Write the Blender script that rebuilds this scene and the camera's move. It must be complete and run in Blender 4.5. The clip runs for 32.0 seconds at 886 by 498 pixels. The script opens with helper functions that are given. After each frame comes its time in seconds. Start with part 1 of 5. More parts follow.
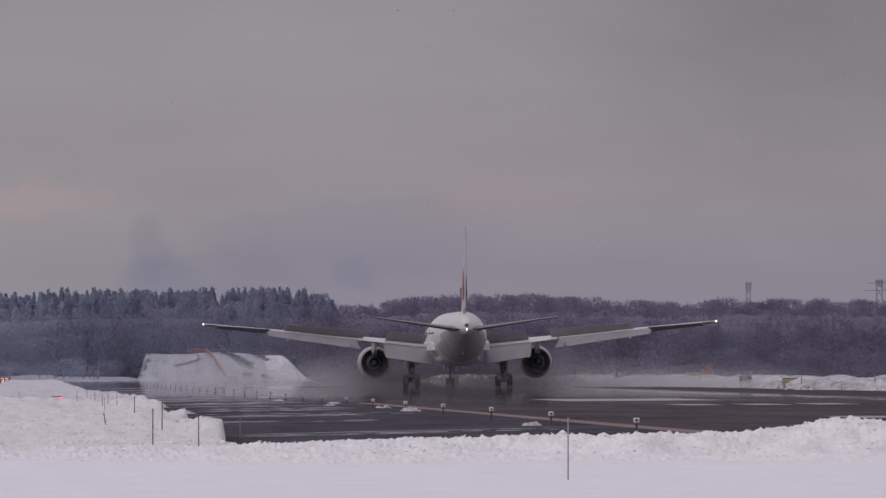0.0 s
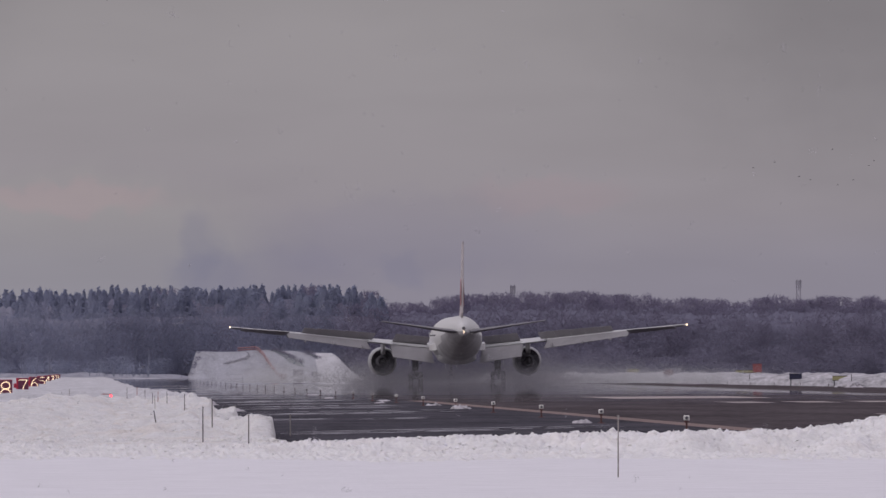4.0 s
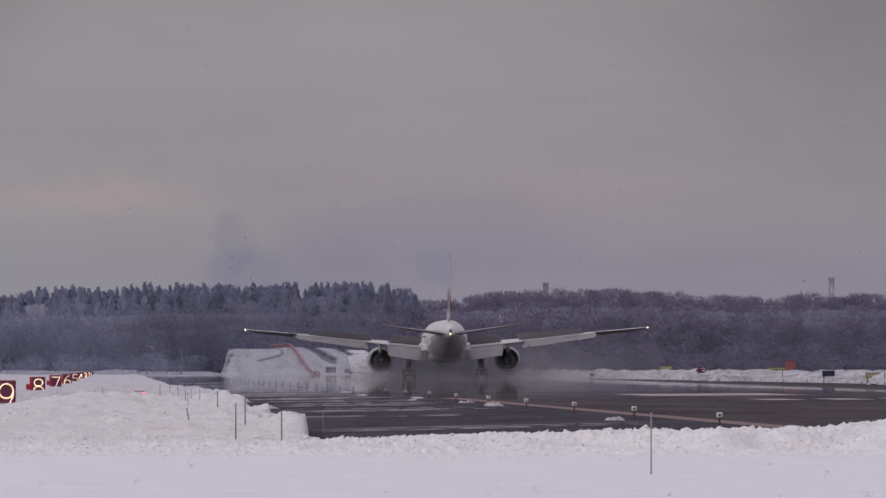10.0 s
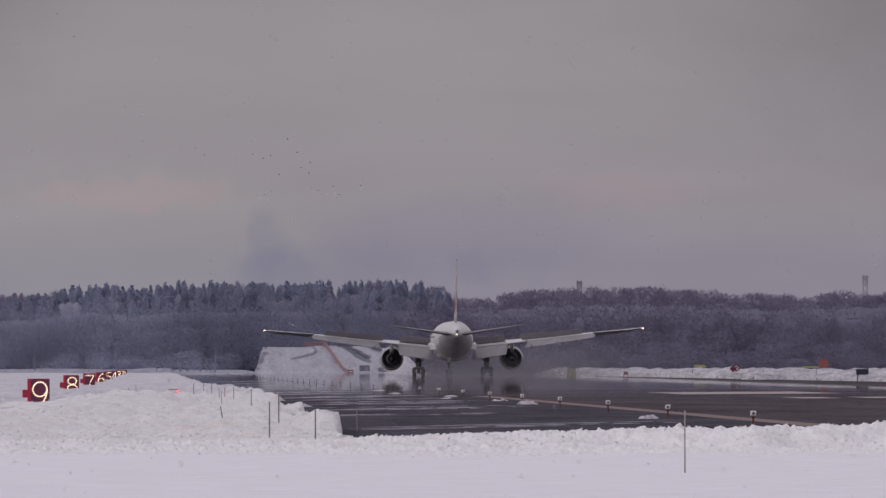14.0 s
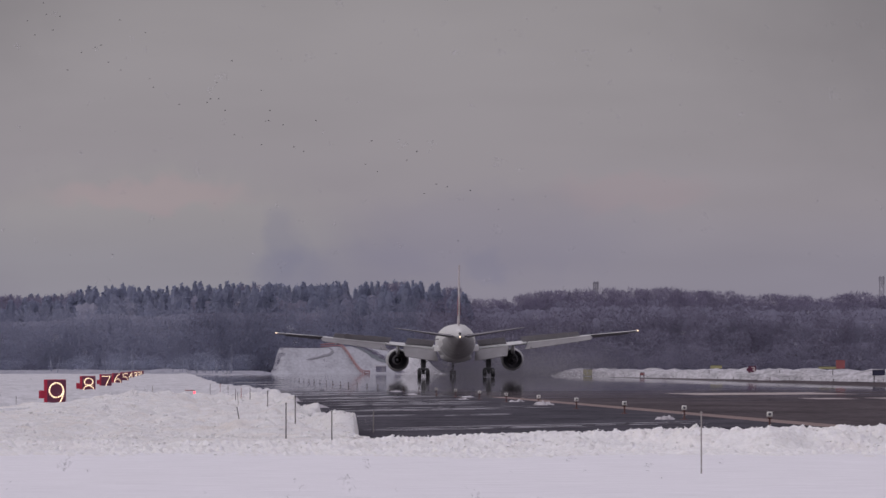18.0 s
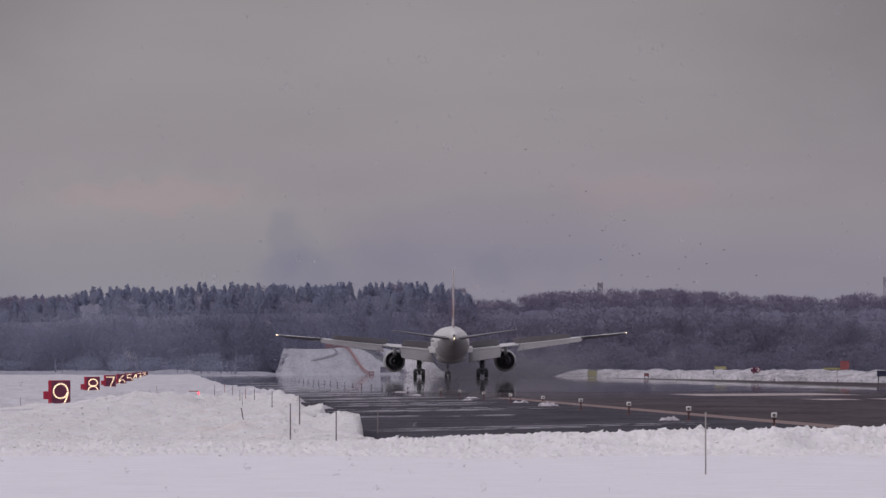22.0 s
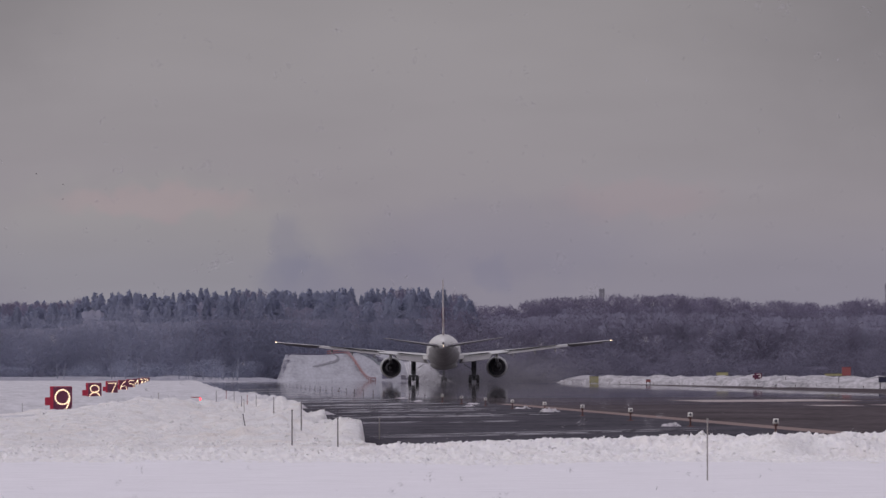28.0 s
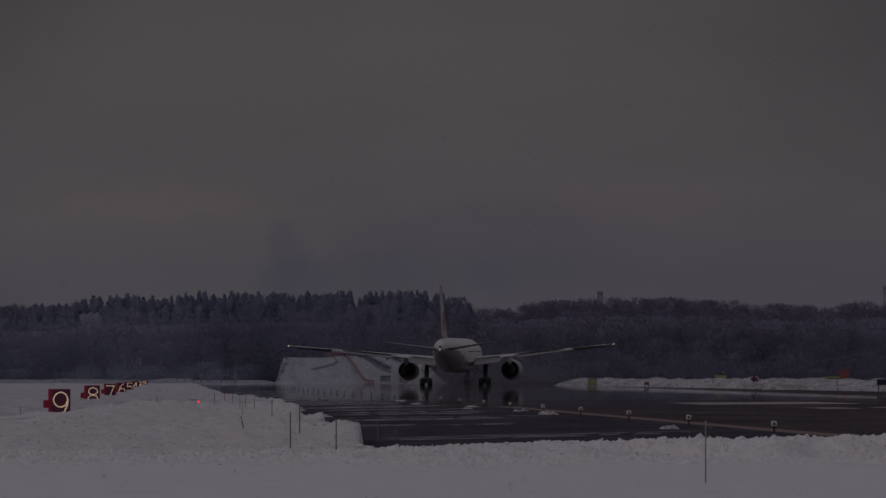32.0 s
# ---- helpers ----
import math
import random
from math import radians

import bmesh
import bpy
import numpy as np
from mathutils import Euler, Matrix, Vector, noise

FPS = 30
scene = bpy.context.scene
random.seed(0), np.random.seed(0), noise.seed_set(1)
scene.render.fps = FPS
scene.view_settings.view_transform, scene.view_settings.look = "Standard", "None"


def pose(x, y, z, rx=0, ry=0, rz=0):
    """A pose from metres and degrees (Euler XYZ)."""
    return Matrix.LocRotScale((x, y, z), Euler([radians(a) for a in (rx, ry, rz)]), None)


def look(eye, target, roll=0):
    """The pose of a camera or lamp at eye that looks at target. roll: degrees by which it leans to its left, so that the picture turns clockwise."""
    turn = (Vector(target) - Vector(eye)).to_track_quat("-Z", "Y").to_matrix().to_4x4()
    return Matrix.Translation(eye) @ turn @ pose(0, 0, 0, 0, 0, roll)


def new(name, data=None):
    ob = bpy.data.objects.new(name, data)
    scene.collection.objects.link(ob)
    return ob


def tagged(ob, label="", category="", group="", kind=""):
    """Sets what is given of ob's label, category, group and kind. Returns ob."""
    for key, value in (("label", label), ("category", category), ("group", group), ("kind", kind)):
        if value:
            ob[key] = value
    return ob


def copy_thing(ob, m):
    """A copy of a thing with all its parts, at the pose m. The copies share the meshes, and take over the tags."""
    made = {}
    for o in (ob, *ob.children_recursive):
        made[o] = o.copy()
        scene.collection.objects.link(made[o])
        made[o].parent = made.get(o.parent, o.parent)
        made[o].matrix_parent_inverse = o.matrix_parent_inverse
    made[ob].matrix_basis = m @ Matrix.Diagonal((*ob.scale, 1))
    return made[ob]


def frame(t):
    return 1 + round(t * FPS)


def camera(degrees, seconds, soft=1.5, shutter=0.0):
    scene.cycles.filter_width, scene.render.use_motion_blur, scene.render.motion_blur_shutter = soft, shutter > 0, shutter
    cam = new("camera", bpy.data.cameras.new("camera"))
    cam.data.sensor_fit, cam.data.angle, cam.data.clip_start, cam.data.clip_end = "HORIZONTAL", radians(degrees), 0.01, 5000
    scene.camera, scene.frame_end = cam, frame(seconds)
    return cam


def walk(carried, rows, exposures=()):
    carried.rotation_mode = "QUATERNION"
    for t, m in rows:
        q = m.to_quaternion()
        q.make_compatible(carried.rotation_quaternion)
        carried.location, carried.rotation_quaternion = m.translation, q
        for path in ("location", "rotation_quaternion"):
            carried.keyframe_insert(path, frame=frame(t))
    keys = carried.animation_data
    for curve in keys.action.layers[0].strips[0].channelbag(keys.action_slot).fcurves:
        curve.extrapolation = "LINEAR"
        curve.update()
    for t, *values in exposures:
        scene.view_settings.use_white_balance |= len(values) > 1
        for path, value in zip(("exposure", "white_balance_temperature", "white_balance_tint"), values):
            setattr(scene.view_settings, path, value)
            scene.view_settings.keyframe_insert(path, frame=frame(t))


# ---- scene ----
cam = camera(3.6, 32.0, soft=1.5)
# A tripod low over the snow behind the runway's end; it only pans and tilts.
walk(cam, [
    (0, pose(0, 0, 1.65, 90.5092, 0, -1.6623)),
    (0.5, pose(0, 0, 1.65, 90.5057, 0, -1.6167)),
    (1, pose(0, 0, 1.65, 90.5057, 0, -1.5675)),
    (1.5, pose(0, 0, 1.65, 90.5023, 0, -1.5428)),
    (2, pose(0, 0, 1.65, 90.5023, 0, -1.5288)),
    (2.5, pose(0, 0, 1.65, 90.5057, 0, -1.5042)),
    (3, pose(0, 0, 1.65, 90.5023, 0, -1.4865)),
    (3.5, pose(0, 0, 1.65, 90.5020, 0, -1.4760)),
    (5.5, pose(0, 0, 1.65, 90.4880, 0, -1.3741)),
    (6, pose(0, 0, 1.65, 90.4880, 0, -1.3495)),
    (6.5, pose(0, 0, 1.65, 90.4880, 0, -1.3426)),
    (7, pose(0, 0, 1.65, 90.4880, 0, -1.3321)),
    (7.5, pose(0, 0, 1.65, 90.4880, 0, -1.3355)),
    (8, pose(0, 0, 1.65, 90.4880, 0, -1.3284)),
    (8.5, pose(0, 0, 1.65, 90.4880, 0, -1.3321)),
    (9, pose(0, 0, 1.65, 90.4880, 0, -1.3321)),
    (9.5, pose(0, 0, 1.65, 90.4880, 0, -1.3284)),
    (10, pose(0, 0, 1.65, 90.4880, 0, -1.3249)),
    (10.5, pose(0, 0, 1.65, 90.4846, 0, -1.3109)),
    (11, pose(0, 0, 1.65, 90.4846, 0, -1.2898)),
    (11.5, pose(0, 0, 1.65, 90.4846, 0, -1.2581)),
    (12, pose(0, 0, 1.65, 90.4811, 0, -1.2301)),
    (12.5, pose(0, 0, 1.65, 90.4880, 0, -1.2267)),
    (13, pose(0, 0, 1.65, 90.4880, 0, -1.2230)),
    (13.5, pose(0, 0, 1.65, 90.4811, 0, -1.2090)),
    (14, pose(0, 0, 1.65, 90.4811, 0, -1.1879)),
    (14.5, pose(0, 0, 1.65, 90.4846, 0, -1.1773)),
    (16.5, pose(0, 0, 1.65, 90.4846, 0, -1.1459)),
    (17, pose(0, 0, 1.65, 90.4846, 0, -1.1245)),
    (17.5, pose(0, 0, 1.65, 90.4846, 0, -1.1245)),
    (18, pose(0, 0, 1.65, 90.4846, 0, -1.1211)),
    (18.5, pose(0, 0, 1.65, 90.4846, 0, -1.1211)),
    (19, pose(0, 0, 1.65, 90.4880, 0, -1.1140)),
    (19.5, pose(0, 0, 1.65, 90.4880, 0, -1.1105)),
    (20, pose(0, 0, 1.65, 90.4880, 0, -1.1140)),
    (20.5, pose(0, 0, 1.65, 90.4880, 0, -1.1105)),
    (21, pose(0, 0, 1.65, 90.4915, 0, -1.1071)),
    (21.5, pose(0, 0, 1.65, 90.4880, 0, -1.1071)),
    (22, pose(0, 0, 1.65, 90.4880, 0, -1.1034)),
    (22.5, pose(0, 0, 1.65, 90.4880, 0, -1.1000)),
    (23, pose(0, 0, 1.65, 90.4880, 0, -1.1000)),
    (23.5, pose(0, 0, 1.65, 90.4917, 0, -1.1034)),
    (24, pose(0, 0, 1.65, 90.4952, 0, -1.1000)),
    (24.5, pose(0, 0, 1.65, 90.4986, 0, -1.1000)),
    (25, pose(0, 0, 1.65, 90.5057, 0, -1.1000)),
    (25.5, pose(0, 0, 1.65, 90.5128, 0, -1.1000)),
    (27.5, pose(0, 0, 1.65, 90.5092, 0, -1.1000)),
    (28, pose(0, 0, 1.65, 90.5126, 0, -1.0965)),
    (28.5, pose(0, 0, 1.65, 90.5128, 0, -1.1000)),
    (29, pose(0, 0, 1.65, 90.5163, 0, -1.0965)),
    (29.5, pose(0, 0, 1.65, 90.5163, 0, -1.1034)),
    (30, pose(0, 0, 1.65, 90.5197, 0, -1.1071)),
    (30.5, pose(0, 0, 1.65, 90.5197, 0, -1.1071)),
    (31, pose(0, 0, 1.65, 90.5232, 0, -1.1034)),
    (31.5, pose(0, 0, 1.65, 90.5197, 0, -1.1034)),
    (32, pose(0, 0, 1.65, 90.5232, 0, -1.1034)),
], exposures=[(0, 0.0), (27.5, 0.0), (30.6, -0.02), (31, -0.55), (31.5, -1.25), (32, -2.12)])

# ---- world and light ----
world = bpy.data.worlds.new("overcast_sky")
scene.world = world
world.use_nodes = True
wt = world.node_tree
wt.nodes.clear()


def wnode(kind, sky_type="", data_type="", blend_type="", operation="", interpolation_type=""):
    n = wt.nodes.new(kind)
    if sky_type:
        n.sky_type = sky_type
    if data_type:
        n.data_type = data_type
    if blend_type:
        n.blend_type = blend_type
    if operation:
        n.operation = operation
    if interpolation_type:
        n.interpolation_type = interpolation_type
    return n


sky = wnode("ShaderNodeTexSky", sky_type="NISHITA")
sky.sun_disc = False
sky.sun_elevation, sky.sun_rotation = radians(24.6), radians(239)
tex = wnode("ShaderNodeTexCoord")
sep = wnode("ShaderNodeSeparateXYZ")
wt.links.new(tex.outputs["Generated"], sep.inputs[0])
ramp = wnode("ShaderNodeValToRGB")
# an overcast dome: bluish grey haze at the horizon, three times brighter overhead
stops = ((0.0, (0.245, 0.228, 0.294)), (0.008, (0.263, 0.243, 0.292)), (0.0125, (0.292, 0.264, 0.291)), (0.017, (0.297, 0.273, 0.296)),
         (0.026, (0.305, 0.282, 0.299)), (0.3, (0.46, 0.43, 0.48)), (1.0, (0.74, 0.695, 0.80)))
while len(ramp.color_ramp.elements) < len(stops):
    ramp.color_ramp.elements.new(0.5)
for e, (p, c) in zip(ramp.color_ramp.elements, stops):
    e.position, e.color = p, (*c, 1)
wt.links.new(sep.outputs["Z"], ramp.inputs[0])
# faint layers of cloud
mapping = wnode("ShaderNodeMapping")
mapping.inputs["Scale"].default_value = (26, 26, 110)
wt.links.new(tex.outputs["Generated"], mapping.inputs[0])
cloud = wnode("ShaderNodeTexNoise")
cloud.inputs["Scale"].default_value, cloud.inputs["Detail"].default_value = 1.6, 3.0
wt.links.new(mapping.outputs[0], cloud.inputs["Vector"])
band = wnode("ShaderNodeMapRange")
band.inputs["From Min"].default_value, band.inputs["From Max"].default_value = 0.35, 0.65
band.inputs["To Min"].default_value, band.inputs["To Max"].default_value = 0.965, 1.035
wt.links.new(cloud.outputs["Fac"], band.inputs["Value"])
mul = wnode("ShaderNodeMix", data_type="RGBA", blend_type="MULTIPLY")
mul.inputs["Factor"].default_value = 1.0
wt.links.new(ramp.outputs[0], mul.inputs["A"])
wt.links.new(band.outputs[0], mul.inputs["B"])
# a far column of smoke, and the grey veil that drifts from it
def smudge(cx, cz, wx, wz, last, depth, inner=0.55, outer=1.25):
    """Softly tints the sky round one direction (x over y, height over y)."""
    n = wnode("ShaderNodeTexNoise")
    n.inputs["Scale"].default_value, n.inputs["Detail"].default_value = 420.0, 3.0
    wt.links.new(tex.outputs["Generated"], n.inputs["Vector"])
    sh = wnode("ShaderNodeVectorMath", operation="MULTIPLY_ADD")
    wt.links.new(n.outputs["Color"], sh.inputs[0])
    sh.inputs[1].default_value = (0.0030, 0.0, 0.0030)
    wt.links.new(tex.outputs["Generated"], sh.inputs[2])
    sub = wnode("ShaderNodeVectorMath", operation="SUBTRACT")
    wt.links.new(sh.outputs[0], sub.inputs[0])
    sub.inputs[1].default_value = (cx + 0.0015, 1.0, cz + 0.0015)
    sc = wnode("ShaderNodeVectorMath", operation="MULTIPLY")
    wt.links.new(sub.outputs[0], sc.inputs[0])
    sc.inputs[1].default_value = (1 / wx, 1.0, 1 / wz)
    ln = wnode("ShaderNodeVectorMath", operation="LENGTH")
    wt.links.new(sc.outputs[0], ln.inputs[0])
    mr = wnode("ShaderNodeMapRange", interpolation_type="SMOOTHSTEP")
    mr.inputs["From Min"].default_value, mr.inputs["From Max"].default_value = outer, inner
    wt.links.new(ln.outputs["Value"], mr.inputs["Value"])
    mx = wnode("ShaderNodeMix", data_type="RGBA", blend_type="MULTIPLY")
    wt.links.new(mr.outputs[0], mx.inputs["Factor"])
    wt.links.new(last, mx.inputs["A"])
    mx.inputs["B"].default_value = (*depth, 1)
    return mx.outputs["Result"]


hazed = smudge(0.0081, 0.0088, 0.0018, 0.0034, mul.outputs["Result"], (0.90, 0.91, 0.97), 0.5, 1.1)
hazed = smudge(0.0088, 0.0066, 0.0032, 0.0024, hazed, (0.91, 0.92, 0.975), 0.5, 1.15)
hazed = smudge(0.0135, 0.0072, 0.0050, 0.0020, hazed, (0.95, 0.955, 0.99))
hazed = smudge(0.0224, 0.0070, 0.0017, 0.0014, hazed, (0.94, 0.955, 0.99), 0.4, 1.15)
hazed = smudge(0.0230, 0.0095, 0.0110, 0.0034, hazed, (0.94, 0.945, 0.985))
hazed = smudge(-0.0015, 0.0085, 0.0150, 0.0058, hazed, (1.09, 1.115, 1.055))
hazed = smudge(-0.0014, 0.0123, 0.0075, 0.0012, hazed, (1.09, 0.995, 1.005))
hazed = smudge(0.0330, 0.0125, 0.0060, 0.0014, hazed, (1.05, 0.995, 0.995))
# lens vignette put into the sky as darker patches at two upper corners
hazed = smudge(0.0560, 0.0285, 0.0200, 0.0140, hazed, (0.70, 0.70, 0.715), 0.1, 1.35)
hazed = smudge(-0.0150, 0.0290, 0.0110, 0.0110, hazed, (0.80, 0.80, 0.81), 0.2, 1.3)
bg_cloud = wnode("ShaderNodeBackground")
wt.links.new(hazed, bg_cloud.inputs["Color"])
bg_cloud.inputs["Strength"].default_value = 1.0
bg_sky = wnode("ShaderNodeBackground")
wt.links.new(sky.outputs[0], bg_sky.inputs["Color"])
bg_sky.inputs["Strength"].default_value = 0.05
mixs = wnode("ShaderNodeMixShader")
mixs.inputs[0].default_value = 0.96
wt.links.new(bg_sky.outputs[0], mixs.inputs[1])
wt.links.new(bg_cloud.outputs[0], mixs.inputs[2])
wout = wnode("ShaderNodeOutputWorld")
wt.links.new(mixs.outputs[0], wout.inputs[0])

sun = new("sun", bpy.data.lights.new("sun", "SUN"))
sun.data.energy, sun.data.angle, sun.data.color = 0.8, radians(55), (1.0, 0.95, 0.94)
sun.matrix_world = look((0, 0, 100), (75, 45, 60))


# ---- materials ----
def mat(name, color, rough=0.6, metal=0.0, vary=0.15, scale=1.0, bump=0.0, fine=12.0, emit=0.0, spec=0.5, stretch=(1, 1, 1), rand=0.0, rough_vary=0.0, through_light=0.0, wet=None, thin=0.0, tint=None, under=0.0):
    """Principled, with colour varied at two scales in metres, optional relief, and a shift from piece to piece."""
    m = bpy.data.materials.new(name)
    m.use_nodes = True
    t = m.node_tree
    p = t.nodes["Principled BSDF"]
    p.inputs["Metallic"].default_value, p.inputs["Roughness"].default_value = metal, rough
    p.inputs["Specular IOR Level"].default_value = spec
    co = t.nodes.new("ShaderNodeTexCoord")
    mp = t.nodes.new("ShaderNodeMapping")
    mp.inputs["Scale"].default_value = stretch
    t.links.new(co.outputs["Object"], mp.inputs[0])
    n1, n2 = t.nodes.new("ShaderNodeTexNoise"), t.nodes.new("ShaderNodeTexNoise")
    n1.inputs["Scale"].default_value, n2.inputs["Scale"].default_value = scale, scale * fine
    n1.inputs["Detail"].default_value = n2.inputs["Detail"].default_value = 3.0
    for n in (n1, n2):
        t.links.new(mp.outputs[0], n.inputs["Vector"])
    add = t.nodes.new("ShaderNodeMath")
    add.operation = "ADD"
    t.links.new(n1.outputs["Fac"], add.inputs[0])
    t.links.new(n2.outputs["Fac"], add.inputs[1])
    rng = t.nodes.new("ShaderNodeMapRange")
    rng.inputs["From Min"].default_value, rng.inputs["From Max"].default_value = 0.65, 1.35
    rng.inputs["To Min"].default_value, rng.inputs["To Max"].default_value = 1 - vary, 1 + vary
    t.links.new(add.outputs[0], rng.inputs["Value"])
    val = rng.outputs[0]
    if rand:
        oi = t.nodes.new("ShaderNodeObjectInfo")
        rr = t.nodes.new("ShaderNodeMapRange")
        rr.inputs["To Min"].default_value, rr.inputs["To Max"].default_value = 1 - rand, 1 + rand
        t.links.new(oi.outputs["Random"], rr.inputs["Value"])
        mm = t.nodes.new("ShaderNodeMath")
        mm.operation = "MULTIPLY"
        t.links.new(val, mm.inputs[0])
        t.links.new(rr.outputs[0], mm.inputs[1])
        val = mm.outputs[0]
    mix = t.nodes.new("ShaderNodeMix")
    mix.data_type, mix.blend_type = "RGBA", "MULTIPLY"
    mix.inputs["Factor"].default_value = 1.0
    mix.inputs["A"].default_value = (*color, 1)
    t.links.new(val, mix.inputs["B"])
    t.links.new(mix.outputs["Result"], p.inputs["Base Color"])
    if tint:
        # patches of a second tone
        n4 = t.nodes.new("ShaderNodeTexNoise")
        n4.inputs["Scale"].default_value, n4.inputs["Detail"].default_value = tint[1], 4.0
        t.links.new(co.outputs["Object"], n4.inputs["Vector"])
        r4 = t.nodes.new("ShaderNodeMapRange")
        r4.inputs["From Min"].default_value, r4.inputs["From Max"].default_value = 0.48, 0.68
        t.links.new(n4.outputs["Fac"], r4.inputs["Value"])
        x4 = t.nodes.new("ShaderNodeMix")
        x4.data_type, x4.blend_type = "RGBA", "MULTIPLY"
        t.links.new(r4.outputs[0], x4.inputs["Factor"])
        t.links.new(mix.outputs["Result"], x4.inputs["A"])
        x4.inputs["B"].default_value = (*tint[0], 1)
        t.links.new(x4.outputs["Result"], p.inputs["Base Color"])
    if under:
        p.inputs["Subsurface Weight"].default_value = under
        p.inputs["Subsurface Radius"].default_value, p.inputs["Subsurface Scale"].default_value = (1.0, 1.0, 1.1), 0.09
    if rough_vary:
        r2 = t.nodes.new("ShaderNodeMapRange")
        r2.inputs["From Min"].default_value, r2.inputs["From Max"].default_value = 0.3, 0.7
        r2.inputs["To Min"].default_value, r2.inputs["To Max"].default_value = rough - rough_vary, rough + rough_vary
        t.links.new(n1.outputs["Fac"], r2.inputs["Value"])
        t.links.new(r2.outputs[0], p.inputs["Roughness"])
    if bump:
        b = t.nodes.new("ShaderNodeBump")
        b.inputs["Strength"].default_value, b.inputs["Distance"].default_value = 1.0, bump
        t.links.new(add.outputs[0], b.inputs["Height"])
        t.links.new(b.outputs[0], p.inputs["Normal"])
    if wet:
        # damp and matt near one pavement end; far gloss added for water and mirage
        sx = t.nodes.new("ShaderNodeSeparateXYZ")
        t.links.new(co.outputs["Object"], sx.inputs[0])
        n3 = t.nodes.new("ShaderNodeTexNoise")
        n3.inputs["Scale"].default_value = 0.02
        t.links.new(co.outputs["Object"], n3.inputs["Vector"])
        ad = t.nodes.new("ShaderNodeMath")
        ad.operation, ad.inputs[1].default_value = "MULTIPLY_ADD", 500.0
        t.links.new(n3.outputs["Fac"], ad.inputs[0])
        # less gloss across the runway, so the snow bank hardly mirrors there
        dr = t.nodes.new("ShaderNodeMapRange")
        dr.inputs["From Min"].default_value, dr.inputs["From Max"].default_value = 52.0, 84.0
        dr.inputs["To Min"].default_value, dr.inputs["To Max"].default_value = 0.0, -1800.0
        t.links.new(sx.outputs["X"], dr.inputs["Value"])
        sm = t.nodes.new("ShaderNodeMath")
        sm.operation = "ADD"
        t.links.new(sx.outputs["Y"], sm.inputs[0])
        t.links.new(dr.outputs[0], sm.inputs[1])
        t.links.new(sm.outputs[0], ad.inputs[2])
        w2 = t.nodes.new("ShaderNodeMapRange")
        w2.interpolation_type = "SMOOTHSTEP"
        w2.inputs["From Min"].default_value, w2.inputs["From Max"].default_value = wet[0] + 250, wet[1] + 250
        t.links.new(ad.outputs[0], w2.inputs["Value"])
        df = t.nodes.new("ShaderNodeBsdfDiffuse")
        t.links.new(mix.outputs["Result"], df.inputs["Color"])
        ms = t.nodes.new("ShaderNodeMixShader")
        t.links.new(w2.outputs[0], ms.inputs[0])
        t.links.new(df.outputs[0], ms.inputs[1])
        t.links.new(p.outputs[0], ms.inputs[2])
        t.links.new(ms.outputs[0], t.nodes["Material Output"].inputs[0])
    if through_light:
        tl = t.nodes.new("ShaderNodeBsdfTranslucent")
        t.links.new(mix.outputs["Result"], tl.inputs["Color"])
        ms = t.nodes.new("ShaderNodeMixShader")
        ms.inputs[0].default_value = through_light
        t.links.new(p.outputs[0], ms.inputs[1])
        t.links.new(tl.outputs[0], ms.inputs[2])
        t.links.new(ms.outputs[0], t.nodes["Material Output"].inputs[0])
    if thin:
        # a loose thing that lets most of what is behind it show
        tr = t.nodes.new("ShaderNodeBsdfTransparent")
        ms = t.nodes.new("ShaderNodeMixShader")
        ms.inputs[0].default_value = thin
        out = t.nodes["Material Output"]
        t.links.new(out.inputs[0].links[0].from_socket, ms.inputs[1])
        t.links.new(tr.outputs[0], ms.inputs[2])
        t.links.new(ms.outputs[0], out.inputs[0])
    if emit:
        p.inputs["Emission Color"].default_value = (*color, 1)
        p.inputs["Emission Strength"].default_value = emit
    return m


